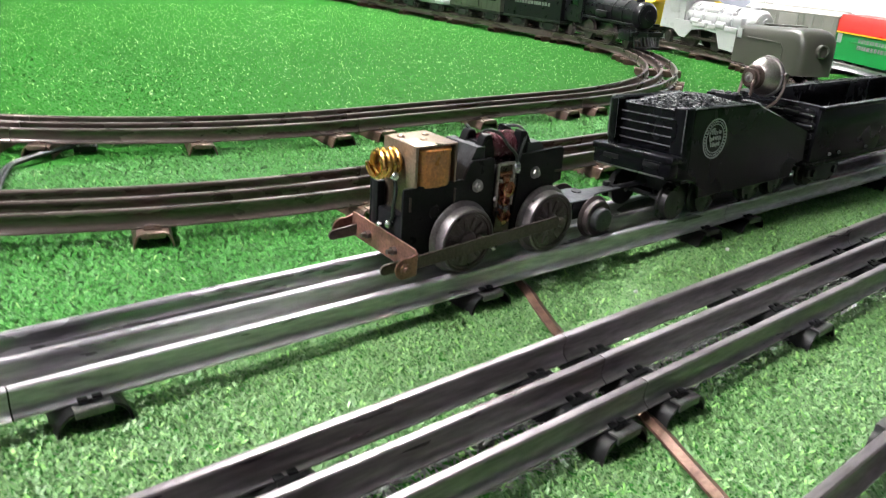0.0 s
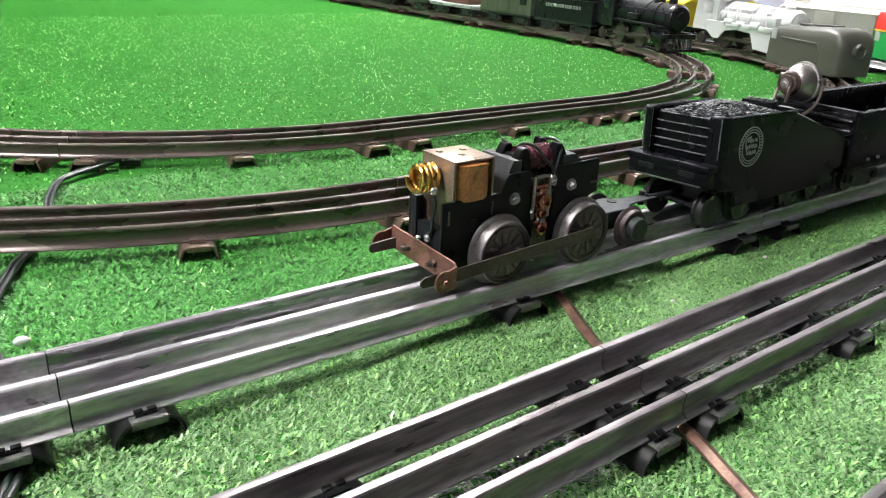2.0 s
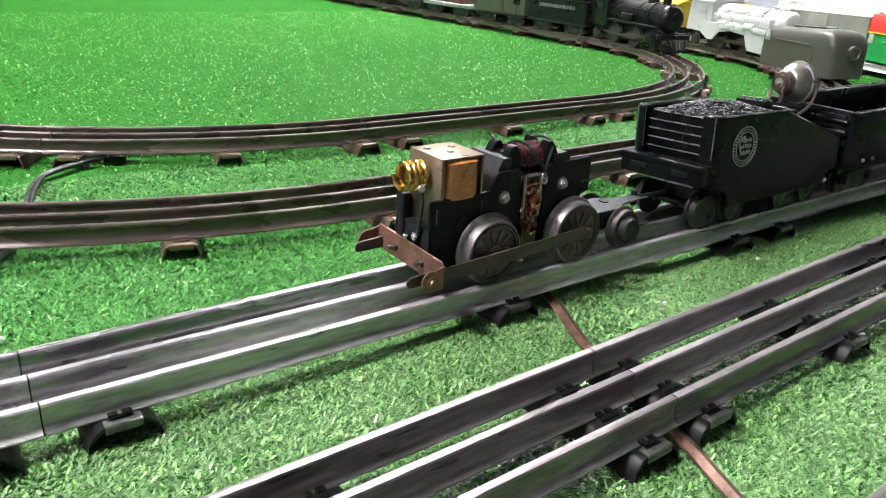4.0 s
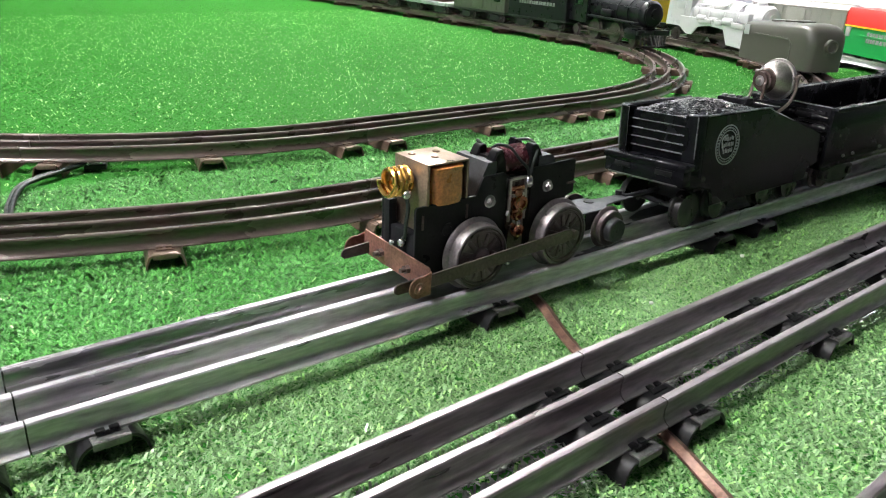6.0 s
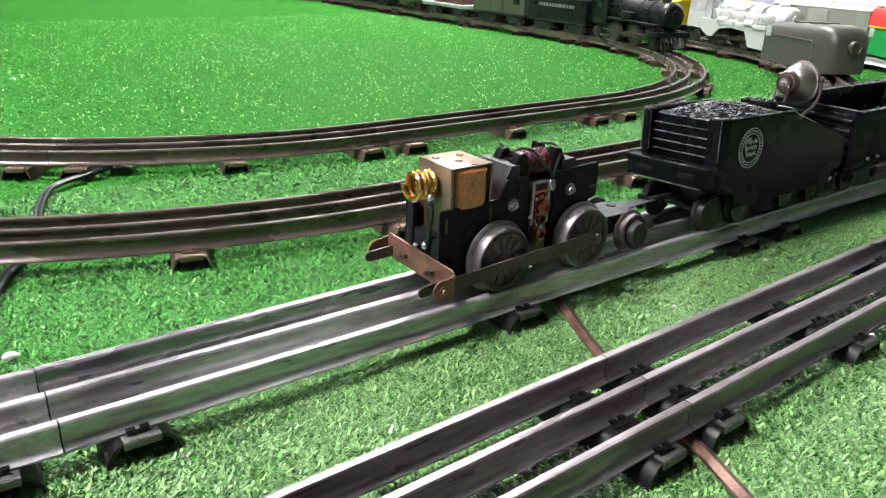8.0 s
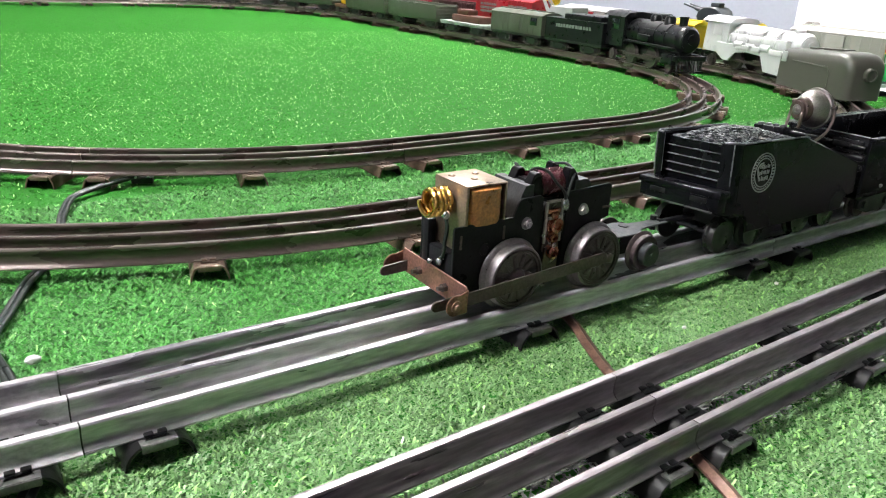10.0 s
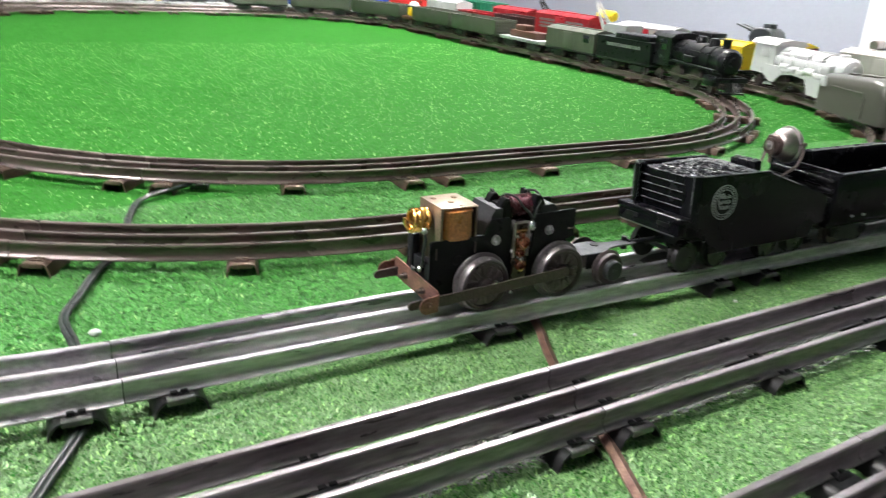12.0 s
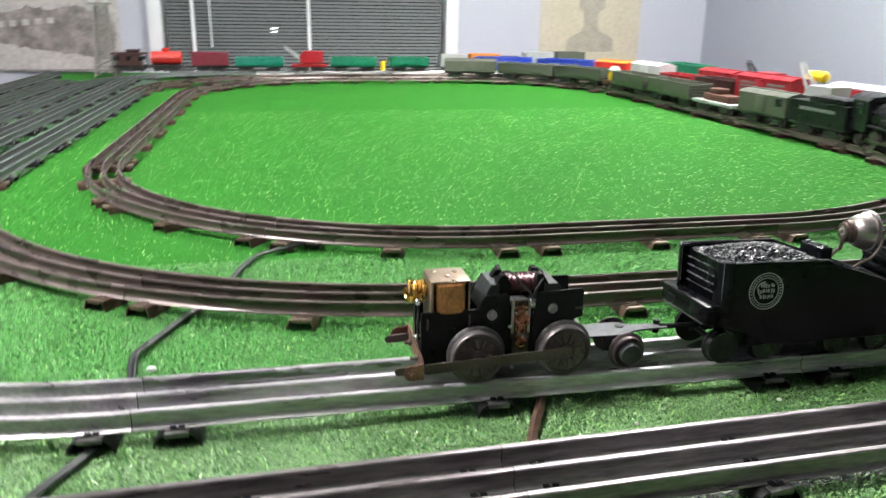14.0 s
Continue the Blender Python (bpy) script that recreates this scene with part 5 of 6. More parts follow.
box(bm, 0.0387 - t_ / 2, -0.0007, 0.0620, t_, 0.0220, 0.0190, 0.0002)
box(bm, 0.02840, 0.0098, 0.0625, 0.0190, t_, 0.0184, 0.0002)
box(bm, 0.0189, -0.0113, 0.0625, 0.0012, t_, 0.0184, 0.0002)
box(bm, 0.0381, -0.0113, 0.0625, 0.0010, t_, 0.0184, 0.0002)
part("case", bm, BRONZE_BOX, eng, "aged brass folded metal case")
for x, y in ((0.0225, 0.0050), (0.0280, -0.0030), (0.0335, 0.0035)):
    bm = B()
    lathe(bm, [(0.0016, 0), (0.0015, 0.0005), (0.0008, 0.0008), (0, 0.0009)], Matrix.Translation((x, y, 0.0719)), 12)
    part("rivet", bm, BRONZE_BOX, eng)
bm = B()
prof = []
for k in range(24):
    a = 2 * math.pi * k / 24
    prof.append((0.0288 + 0.0082 * math.copysign(abs(math.cos(a)) ** 0.35, math.cos(a)), -0.0024 + 0.0098 * math.copysign(abs(math.sin(a)) ** 0.42, math.sin(a))))
levels = ((0.0538, 0.93), (0.0552, 1.0), (0.0600, 1.03), (0.0645, 1.02), (0.0678, 0.98), (0.0686, 1.03), (0.0696, 1.04), (0.0704, 0.94))
rings = [[bm.verts.new((0.0288 + (x - 0.0288) * (1 + (k_ - 1) * 0.4), -0.0024 + (y + 0.0024) * k_, z)) for x, y in prof] for z, k_ in levels]
for lo, hi in zip(rings, rings[1:]):
    for k in range(24):
        bm.faces.new((lo[k], lo[(k + 1) % 24], hi[(k + 1) % 24], hi[k]))
bm.faces.new(rings[0][::-1])
bm.faces.new(rings[-1])
part("coil_winding", bm, TAPE, eng, "amber varnished paper tape round a coil")
# lamp socket: a spiral of brass strip
bm = B()
pts = []
for k in range(4 * 20 + 1):
    a = 2 * math.pi * k / 20
    pts.append((0.0170 - 0.0096 * k / 80, 0.0005 + 0.0051 * math.cos(a), 0.0634 + 0.0051 * math.sin(a)))
tube(bm, pts, 0.00110, 8)
part("lamp_socket", bm, BRASS, eng, "bright brass spiral lamp socket")
bm = B()
lathe(bm, [(0, 0.0), (0.0030, 0.0), (0.0030, 0.0075), (0.0016, 0.0085), (0, 0.0085)], Matrix.Translation((0.0184, 0.0005, 0.0634)) @ Matrix.Rotation(radians(-90), 4, "Y"), 18)
part("socket_core", bm, BRASS, eng)
bm = B()
bmesh.ops.create_uvsphere(bm, u_segments=12, v_segments=8, radius=0.0019, matrix=Matrix.Translation((0.0125, -0.0062, 0.0598)))
part("solder_joint", bm, SOLDER, eng)
bm = B()
tube(bm, smooth_line([(0.0125, -0.0062, 0.0590), (0.0128, -0.0070, 0.0540), (0.0122, -0.0066, 0.0480), (0.0130, -0.0050, 0.0420), (0.0128, -0.0010, 0.0380)], 6), 0.0008, 8)
part("lamp_wire", bm, WIRE, eng)
for x, y, z, r in ((0.0125, -0.0035, 0.0390, 0.0019), (0.0122, 0.0030, 0.0370, 0.0014), (0.0620, -0.0125, 0.0225, 0.0016)):
    bm = B()
    bmesh.ops.create_icosphere(bm, subdivisions=2, radius=r, matrix=Matrix.Translation((x, y, z)))
    part("solder_joint", bm, SOLDER, eng)
# motor field: laminations, fibre ends and winding
for outline in ([(0.0440, 0.0545), (0.0478, 0.0640), (0.0500, 0.0682), (0.0545, 0.0682), (0.0545, 0.0545)],
                [(0.0790, 0.0560), (0.0790, 0.0672), (0.0862, 0.0672), (0.0885, 0.0650), (0.0890, 0.0560)]):
    core = part("field_core", (lambda bm: (plate(bm, [(0.0540 if x < 0.07 else 0.0795, z) if x in (0.0440, 0.0890) else (x, z - 0.0006) for x, z in outline], "y", -0.0088, 0.0088), bm)[1])(B()),
                LAMINATE, eng, "grey laminated iron motor core")
    bm = B()
    plate(bm, outline, "y", -0.00112, 0.00112)
    leaf = mesh_of("lamination", bm, LAMINATE)
    for k in range(9):
        part("lamination", leaf, None, core).location = (0, -0.0092 + 0.0023 * k, 0)
for outline in ([(0.0492, 0.0555), (0.0506, 0.0640), (0.0548, 0.0718), (0.0560, 0.0726), (0.0580, 0.0726), (0.0588, 0.0716), (0.0606, 0.0640), (0.0606, 0.0555)],
                [(0.0745, 0.0555), (0.0745, 0.0640), (0.0748, 0.0716), (0.0756, 0.0726), (0.0776, 0.0726), (0.0788, 0.0716), (0.0832, 0.0640), (0.0838, 0.0555)]):
    bm = B()
    plate(bm, outline, "y", -0.0098, -0.0050, 0.0004)
    plate(bm, [(x, min(z, 0.0690)) for x, z in outline], "y", -0.0050, 0.0010)
    plate(bm, outline, "y", 0.0010, 0.0058, 0.0004)
    part("coil_end", bm, PITCH, eng, "black fibre coil end plate")
bm = B()
rod_pts = [(0.0066 - 0.0002 * (k % 2), 0.0004 + 0.0180 * k / 54) for k in range(55)]
lathe(bm, [(0, 0.0004)] + rod_pts + [(0, 0.0188)], Matrix.Translation((0.0580, -0.0020, 0.0650)) @ Matrix.Rotation(radians(90), 4, "Y"), 26)
part("coil_winding", bm, WINDING, eng, "dark red varnished copper winding")
for path_ in ([(0.0568, -0.004, 0.0722), (0.0590, -0.006, 0.0738), (0.0630, -0.009, 0.0725), (0.0660, -0.0115, 0.0680), (0.0705, -0.0122, 0.0635), (0.0720, -0.0120, 0.0590)],
              [(0.0768, 0.002, 0.0722), (0.0784, -0.004, 0.0732), (0.0782, -0.009, 0.0705), (0.0748, -0.0112, 0.0660), (0.0725, -0.0118, 0.0600)],
              [(0.0572, 0.003, 0.0722), (0.0565, 0.005, 0.0734), (0.0580, 0.006, 0.0730), (0.0592, 0.004, 0.0700)]):
    bm = B()
    tube(bm, smooth_line(path_, 8), 0.00065, 8)
    part("motor_wire", bm, WIRE, eng)
# brush plate between the side plates
bm = B()
plate(bm, [(0.0612, 0.0372), (0.0712, 0.0372), (0.0716, 0.0480), (0.0708, 0.0590), (0.0690, 0.0602), (0.0625, 0.0602), (0.0616, 0.0580)], "y", -0.0112, -0.0100, 0.0002)
bp = part("brush_plate", bm, BAKELITE, eng, "brown brush plate with copper brush holders")
for x, w_ in ((0.0618, 0.0014), (0.0708, 0.0012)):
    bm = B()
    box(bm, x, -0.0116, 0.0505, w_, 0.0010, 0.0190, 0.0002)
    part("brush_rail", bm, CHROME, bp, "nickel strip")
bm = B()
box(bm, 0.0664, -0.0118, 0.0598, 0.0076, 0.0008, 0.0012, 0.0002)
box(bm, 0.0664, -0.0120, 0.0524, 0.0070, 0.0012, 0.0012, 0.0002)
part("brush_clip", bm, CHROME, bp, "nickel cross clip")
for x, z, r, mat_ in ((0.0672, 0.0488, 0.0034, COPPER), (0.0662, 0.0436, 0.0021, COPPER), (0.0662, 0.0402, 0.0013, SOLDER), (0.0664, 0.0366, 0.0030, COPPER)):
    m = Matrix.Translation((x, -0.0112, z)) @ Matrix.Rotation(radians(90), 4, "X")
    bm = B()
    lathe(bm, [(0, 0), (r * 1.25, 0), (r * 1.25, 0.0006), (r, 0.0008), (r, 0.0026), (r * 0.6, 0.0028), (r * 0.55, 0.0018), (0, 0.0018)], m, 22)
    part("brush_holder", bm, mat_, bp)
bm = B()
box(bm, 0.0662, -0.0118, 0.0555, 0.0072, 0.0010, 0.0020, 0.0003)
box(bm, 0.0662, -0.0122, 0.0535, 0.0040, 0.0016, 0.0030, 0.0004)
part("brush_spring", bm, COPPER, bp)
bm = B()
plate(bm, [(0.0610, 0.0250), (0.0708, 0.0250), (0.0708, 0.0380), (0.0690, 0.0395), (0.0625, 0.0390)], "y", -0.0120, -0.0108, 0.0002)
part("pickup_bracket", bm, BAKELITE, eng)
bm = B()
bmesh.ops.create_icosphere(bm, subdivisions=2, radius=0.0021, matrix=Matrix.Translation((0.0722, -0.0118, 0.0575)) @ Matrix.Diagonal((1, 0.8, 1.5, 1)))
part("solder_joint", bm, SOLDER, eng)
for z in (0.0455,):
    bm = B()
    rod(bm, (0.0600, -0.0112, z), (0.0600, -0.0130, z), 0.0011, seg=10)
    part("screw", bm, SOLDER, eng)
# wheels, axles and the flat rods
for side in (-1, 1):
    for x in (0.0420, 0.0900):
        driver_wheel(eng, x, 0.0315, side)
    bm = B()
    y = side * 0.0216
    a = Vector((0.0150, 0.0288))
    b = Vector((0.0895, 0.0326))
    d = (b - a).normalized()
    n_ = Vector((-d.y, d.x))
    outline = []
    for c0, sgn in ((b, 1), (a, -1)):
        for k in range(9):
            ang = -math.pi / 2 + math.pi * k / 8
            q = c0 + (sgn * d * math.cos(ang) + sgn * n_ * math.sin(ang)) * 0.0028
            outline.append((q.x, q.y))
    plate(bm, outline, "y", y - 0.0004, y + 0.0004, 0.0001)
    part("side_rod", bm, ROD_STEEL, eng, "flat grey brown steel side rod")
for x in (0.0420, 0.0900):
    bm = B()
    rod(bm, (x, -0.013, 0.0315), (x, 0.013, 0.0315), 0.0022, seg=12)
    part("axle", bm, ROD_STEEL, eng)
# front bumper bar: copper-washed plate, a little askew, with a rounded tab, rivet and finger at each end
bm = B()
plate(bm, [(-0.0226, 0.0252), (0.0226, 0.0252), (0.0232, 0.0260), (0.0232, 0.0350), (0.0224, 0.0358), (-0.0224, 0.0358), (-0.0232, 0.0350), (-0.0232, 0.0260)], "x", 0.0118, 0.0126, 0.0002)
bump = part("bumper_bar", bm, COPPER_BAR, eng, "copper-washed steel bumper bar, slightly askew")
bump.matrix_basis = Matrix.Translation((0, 0, 0.0300)) @ Matrix.Rotation(radians(1.6), 4, "X") @ Matrix.Translation((0, 0, -0.0300))
for side in (-1, 1):
    bm = B()
    outline = [(0.0126, 0.0250), (0.0126, 0.0345)] + [(0.0068 + 0.0045 * math.cos(radians(a_)), 0.0290 + 0.0045 * math.sin(radians(a_))) for a_ in range(70, 291, 20)]
    plate(bm, outline, "y", side * 0.0236 - 0.0004, side * 0.0236 + 0.0004, 0.0002)
    part("end_tab", bm, COPPER_BAR, bump)
    bm = B()
    lathe(bm, [(0.0024, 0), (0.0024, 0.0006), (0.0012, 0.0007), (0.0010, 0.0014), (0, 0.0015)],
          Matrix.Translation((0.0068, side * 0.0240, 0.0288)) @ Matrix.Rotation(radians(-90 * side), 4, "X"), 16)
    part("rivet", bm, COPPER_BAR, bump)
    bm = B()
    rod(bm, (0.0078, side * 0.0095, 0.0302), (0.0120, side * 0.0095, 0.0302), 0.0010, seg=10)
    rod(bm, (0.0100, side * 0.0095, 0.0302), (0.0118, side * 0.0095, 0.0302), 0.0019, seg=6)
    part("stud", bm, ROD_STEEL, bump)
    bm = B()
    box(bm, 0.0138, side * 0.0085, 0.0290, 0.0026, 0.0040, 0.0040, 0.0004)
    part("bracket", bm, BLACK_FRAME, bump)
    bm = B()
    finger = [(0.0120, 0.0262), (0.0120, 0.0312)] + [(0.0005 + 0.0022 * math.cos(radians(a_)), 0.0282 + 0.0022 * math.sin(radians(a_))) for a_ in range(90, 271, 20)]
    plate(bm, finger, "y", side * 0.0196 - 0.0004, side * 0.0196 + 0.0004, 0.0001)
    part("finger", bm, ROD_STEEL, bump, "bare grey steel finger")
# trailing truck
tr = part("trailing_truck", (lambda bm: (plate(bm, [(0.1010, -0.0085), (0.1290, -0.0088), (0.1340, -0.0050), (0.1400, -0.0038), (0.1560, -0.0034), (0.1560, 0.0034), (0.1400, 0.0038), (0.1340, 0.0050), (0.1290, 0.0088), (0.1010, 0.0085)],
                                                       "z", 0.0334, 0.0343, 0.0002), bm)[1])(B()), LAMINATE, eng, "flat grey steel trailing truck plate")
bm = B()
lathe(bm, [(0.0008, 0.0344), (0.0026, 0.0344), (0.0026, 0.0348), (0.0008, 0.0348)], Matrix.Translation((0.1290, 0.0025, 0)), 16)
part("pivot_washer", bm, TIE_BLACK, tr)
bm = B()
box(bm, 0.1250, 0.0085, 0.0296, 0.0200, 0.0010, 0.0086, 0.0003)
box(bm, 0.1250, -0.0085, 0.0296, 0.0200, 0.0010, 0.0086, 0.0003)
part("truck_bracket", bm, BLACK_FRAME, tr)
for side in (-1, 1):
    m = Matrix.Translation((0.1282, side * 0.0110 + 0.0008, 0.0256)) @ Matrix.Diagonal((0.93, 0.86, 0.93, 1)) @ Matrix.Rotation(radians(-90 * side), 4, "X")
    bm = B()
    lathe(bm, [(0, 0), (0.0111, 0), (0.0113, 0.0006), (0.0108, 0.0014), (0.0096, 0.0020), (0.0094, 0.0046), (0.0089, 0.0050), (0.0066, 0.0046), (0.0064, 0.0048)], m, 36)
    w = part("trailing_wheel", bm, WHEEL, tr)
    bm = B()
    lathe(bm, [(0.0064, 0.0046), (0.0062, 0.0086), (0.0056, 0.0092), (0.0012, 0.0092), (0.0011, 0.0096), (0, 0.0096)], m, 28)
    part("wheel_hub", bm, LAMINATE, w, "turned steel hub")
bm = B()
tube(bm, [(0.1520, 0.0, 0.0340), (0.1560, 0.0, 0.0335), (0.1660, 0.0, 0.0334), (0.1800, 0.0, 0.0334)], 0.0016, 8)
rod(bm, (0.1520, 0.0030, 0.0365), (0.1520, 0.0030, 0.0290), 0.0018, seg=10)
part("drawbar", bm, BLACK_FRAME, tr)

# ---- slope-back tender ----
# the body leans a little away from the near rail; its trucks stand upright
LEAN = Matrix.Translation((0, 0, RAIL_TOP)) @ Matrix.Rotation(radians(-3.0), 4, "X") @ Matrix.Translation((0, 0, -RAIL_TOP))
TEN_X = 0.2380
ten = thing("slope_back_tender", "black plastic slope-back tender with coal load and a round herald", "tender", pose(TEN_X, 0, 0) @ LEAN)


def tx(x):
    return x - TEN_X


side_line = [(tx(0.1930), 0.0275), (tx(0.1905), 0.0360), (tx(0.1800), 0.0392), (tx(0.1800), 0.0744), (tx(0.1806), 0.0754), (tx(0.2370), 0.0746), (tx(0.2396), 0.0736), (tx(0.2970), 0.0545), (tx(0.2980), 0.0530), (tx(0.2980), 0.0360), (tx(0.2880), 0.0345), (tx(0.2850), 0.0275)]
for side in (-1, 1):
    bm = B()
    plate(bm, side_line, "y", side * 0.0242 - 0.0012, side * 0.0242 + 0.0012, 0.0009)
    part("side_wall", bm, BLACK, ten)
    bm = B()
    arc = [(tx(0.1735) + 0.0062 * (1 - math.sin(k * math.pi / 16)), side * (0.0255 - 0.0062 * (1 - math.cos(k * math.pi / 16)))) for k in range(9)]
    plate(bm, [(tx(0.1802), side * 0.0255)] + arc + [(tx(0.1735), side * 0.0178), (tx(0.1802), side * 0.0178)], "z", 0.0388, 0.0758, 0.0008)
    post_ = part("corner_post", bm, BLACK, ten)
    # thin grey tubes painted as the light caught along the corner edges
    bm = B()
    tube(bm, [(tx(0.1740) + 0.0062 * (1 - math.sin(k * math.pi / 16)), side * (0.0252 - 0.0062 * (1 - math.cos(k * math.pi / 16))), 0.0757) for k in range(9)], 0.0005, 6)
    part("rubbed_edge", bm, EDGE, post_)
    bm = B()
    tube(bm, [(tx(0.1752), side * 0.0239, 0.0545), (tx(0.1752), side * 0.0239, 0.0750)], 0.00035, 6)
    tube(bm, [(tx(0.1738), side * 0.0180, 0.0545), (tx(0.1738), side * 0.0180, 0.0752)], 0.00030, 6)
    part("rubbed_edge", bm, EDGE, post_)
    bm = B()
    tube(bm, [(tx(0.1812), side * 0.0252, 0.0754), (tx(0.2368), side * 0.0252, 0.0746), (tx(0.2396), side * 0.0252, 0.0736)], 0.0005, 6)
    part("rubbed_edge", bm, EDGE, ten, "painted highlight along the top edge of the side")
bm = B()
plate(bm, [(tx(0.1785), 0.0388), (tx(0.1780), 0.0735), (tx(0.1796), 0.0735), (tx(0.1801), 0.0388)], "y", -0.0190, 0.0190)
part("front_panel", bm, BLACK, ten)
for k in range(4):
    # ridges coloured grey to paint in the light they catch
    bm = B()
    box(bm, tx(0.1779), 0, 0.0552 + 0.0046 * k, 0.0009, 0.0360, 0.0006, 0.0002)
    part("panel_ridge", bm, EDGE, ten)
bm = B()
plate(bm, [(tx(0.2385), 0.0722), (tx(0.2970), 0.0528), (tx(0.2970), 0.0512), (tx(0.2385), 0.0706)], "y", -0.0230, 0.0230)
part("slope_deck", bm, BLACK, ten)
bm = B()
box(bm, tx(0.2380), 0, 0.0378, 0.1180, 0.0466, 0.0016)
box(bm, tx(0.2974), 0, 0.0450, 0.0012, 0.0460, 0.0160)
part("underframe", bm, BLACK, ten)
for side in (-1, 1):
    bm = B()
    plate(bm, [(tx(0.2130), 0.0352), (tx(0.2520), 0.0352), (tx(0.2500), 0.0280), (tx(0.2150), 0.0280)], "y", side * 0.0215 - 0.0015, side * 0.0215 + 0.0015, 0.0004)
    part("side_sill", bm, BLACK, ten)
bm = B()
box(bm, tx(0.2525), 0.0055, 0.0706, 0.0075, 0.0190, 0.0092, 0.0006)
hatch_ = part("hatch", bm, BLACK, ten)
for y in (-0.0015, 0.0032, 0.0079, 0.0126):
    bm = B()
    box(bm, tx(0.2525), y, 0.0757, 0.0034, 0.0026, 0.0014, 0.0005)
    part("stud", bm, EDGE, hatch_)
bm = B()
box(bm, tx(0.1700), 0, 0.0505, 0.0085, 0.0520, 0.0036, 0.0008)
box(bm, tx(0.1698), 0, 0.0455, 0.0066, 0.0500, 0.0085, 0.0006)
beam = part("end_beam", bm, BLACK, ten)
for y in (-0.013, 0.013):
    bm = B()
    box(bm, tx(0.1664), y, 0.0465, 0.0008, 0.0100, 0.0026, 0.0002)
    part("beam_slot", bm, TIE_BLACK, beam)
bm = B()
box(bm, tx(0.1664), 0, 0.0414, 0.0010, 0.0440, 0.0007)
part("beam_edge", bm, BOLT, beam, "bare metal strip under the beam")
# coal: a mound of small lumps
rng = random.Random(5)
bm = B()
for k in range(760):
    u, v = rng.uniform(-1, 1), rng.uniform(-1, 1)
    x, y = tx(0.2090) + 0.0280 * u, 0.0215 * v
    h = 0.0728 + 0.0056 * max(0, 1 - abs(u) ** 2.2) * max(0, 1 - abs(v) ** 2.2)
    r = rng.uniform(0.0012, 0.0023)
    mm = Matrix.Translation((x, y, h - r * 0.4)) @ Euler((rng.uniform(-0.5, 0.5), rng.uniform(-0.5, 0.5), rng.uniform(0, 6))).to_matrix().to_4x4() @ Matrix.Diagonal((1, rng.uniform(0.6, 1), rng.uniform(0.4, 0.7), 1))
    bmesh.ops.create_icosphere(bm, subdivisions=1, radius=r, matrix=mm)
tagged(part("coal", bm, COAL, ten, "shiny black moulded coal heap", 20), kind="stuff")
bm = B()
box(bm, tx(0.2090), 0, 0.0705, 0.0580, 0.0464, 0.0040)
part("coal_bed", bm, COAL, ten)
for x in (0.1952, 0.2672):
    bm = B()
    box(bm, 0, 0, 0.0135, 0.0120, 0.0260, 0.0070, 0.0006)
    box(bm, 0, 0.0105, 0.0098, 0.0340, 0.0016, 0.0050, 0.0005)
    box(bm, 0, -0.0105, 0.0098, 0.0340, 0.0016, 0.0050, 0.0005)
    tk = part("truck", bm, DARK_TRUCK, ten)
    tk.location = (tx(x), 0, RAIL_TOP)
    for dx in (-0.0135, 0.0135):
        w = part("wheelset", wheelset_mesh(0.0092, WHEEL_BLACK), None, tk)
        w.location = (dx, 0, 0.0092)
for child in ten.children:
    if child.name.startswith("truck"):
        child.matrix_basis = LEAN.inverted() @ Matrix.Translation(child.location)
# round herald: two rings and bars for the script
for side in (-1, 1):
    m = Matrix.Translation((tx(0.2005), side * 0.02545, 0.0590)) @ Matrix.Rotation(radians(-90 * side), 4, "X")
    for r0, r1 in ((0.0098, 0.0104), (0.0072, 0.0077)):
        bm = B()
        lathe(bm, [(r0, 0), (r0, 0.0002), (r1, 0.0002), (r1, 0)], m, 44)
        part("herald_ring", bm, PRINT_WHITE, ten)
    bm = B()
    for k in range(34):
        a = 2 * math.pi * k / 34
        box(bm, 0.00875 * math.cos(a), 0.00875 * math.sin(a), 0.0001, 0.0010, 0.0007, 0.0002, 0, m @ Matrix.Identity(4))
    part("herald_border", bm, PRINT_WHITE, ten)
    for z, x0, x1, h in ((0.0622, -0.0030, 0.0052, 0.0022), (0.0590, -0.0046, 0.0056, 0.0022), (0.0558, -0.0030, 0.0044, 0.0022)):
        x = x0
        while x < x1:
            w = rng.uniform(0.0008, 0.0014)
            bm = B()
            box(bm, tx(0.2005) + x, side * 0.0256, z + rng.uniform(-0.0003, 0.0003), w * 0.75, 0.0002, h * rng.uniform(0.7, 1.1))
            part("herald_bar", bm, PRINT_WHITE, ten)
            x += w * 1.25
    bm = B()
    tube(bm, smooth_line([(tx(0.1995), side * 0.0256, 0.0642), (tx(0.1968), side * 0.0256, 0.0636), (tx(0.1952), side * 0.0256, 0.0612), (tx(0.1962), side * 0.0256, 0.0580), (tx(0.1978), side * 0.0256, 0.0552)], 6), 0.00035, 6)
    part("herald_stroke", bm, PRINT_WHITE, ten)

# ---- searchlight on the tender's slope ----
lamp_l = thing("search_lamp", "tarnished nickel bell-shaped lamp on a bracket over the tender", "lamp", pose(0.2740, 0, 0.0845) @ Matrix.Diagonal((0.83, 0.83, 0.83, 1)))
AX = Vector((1.0, -0.15, 0.0)).to_track_quat("Z", "Y").to_matrix().to_4x4()
bm = B()
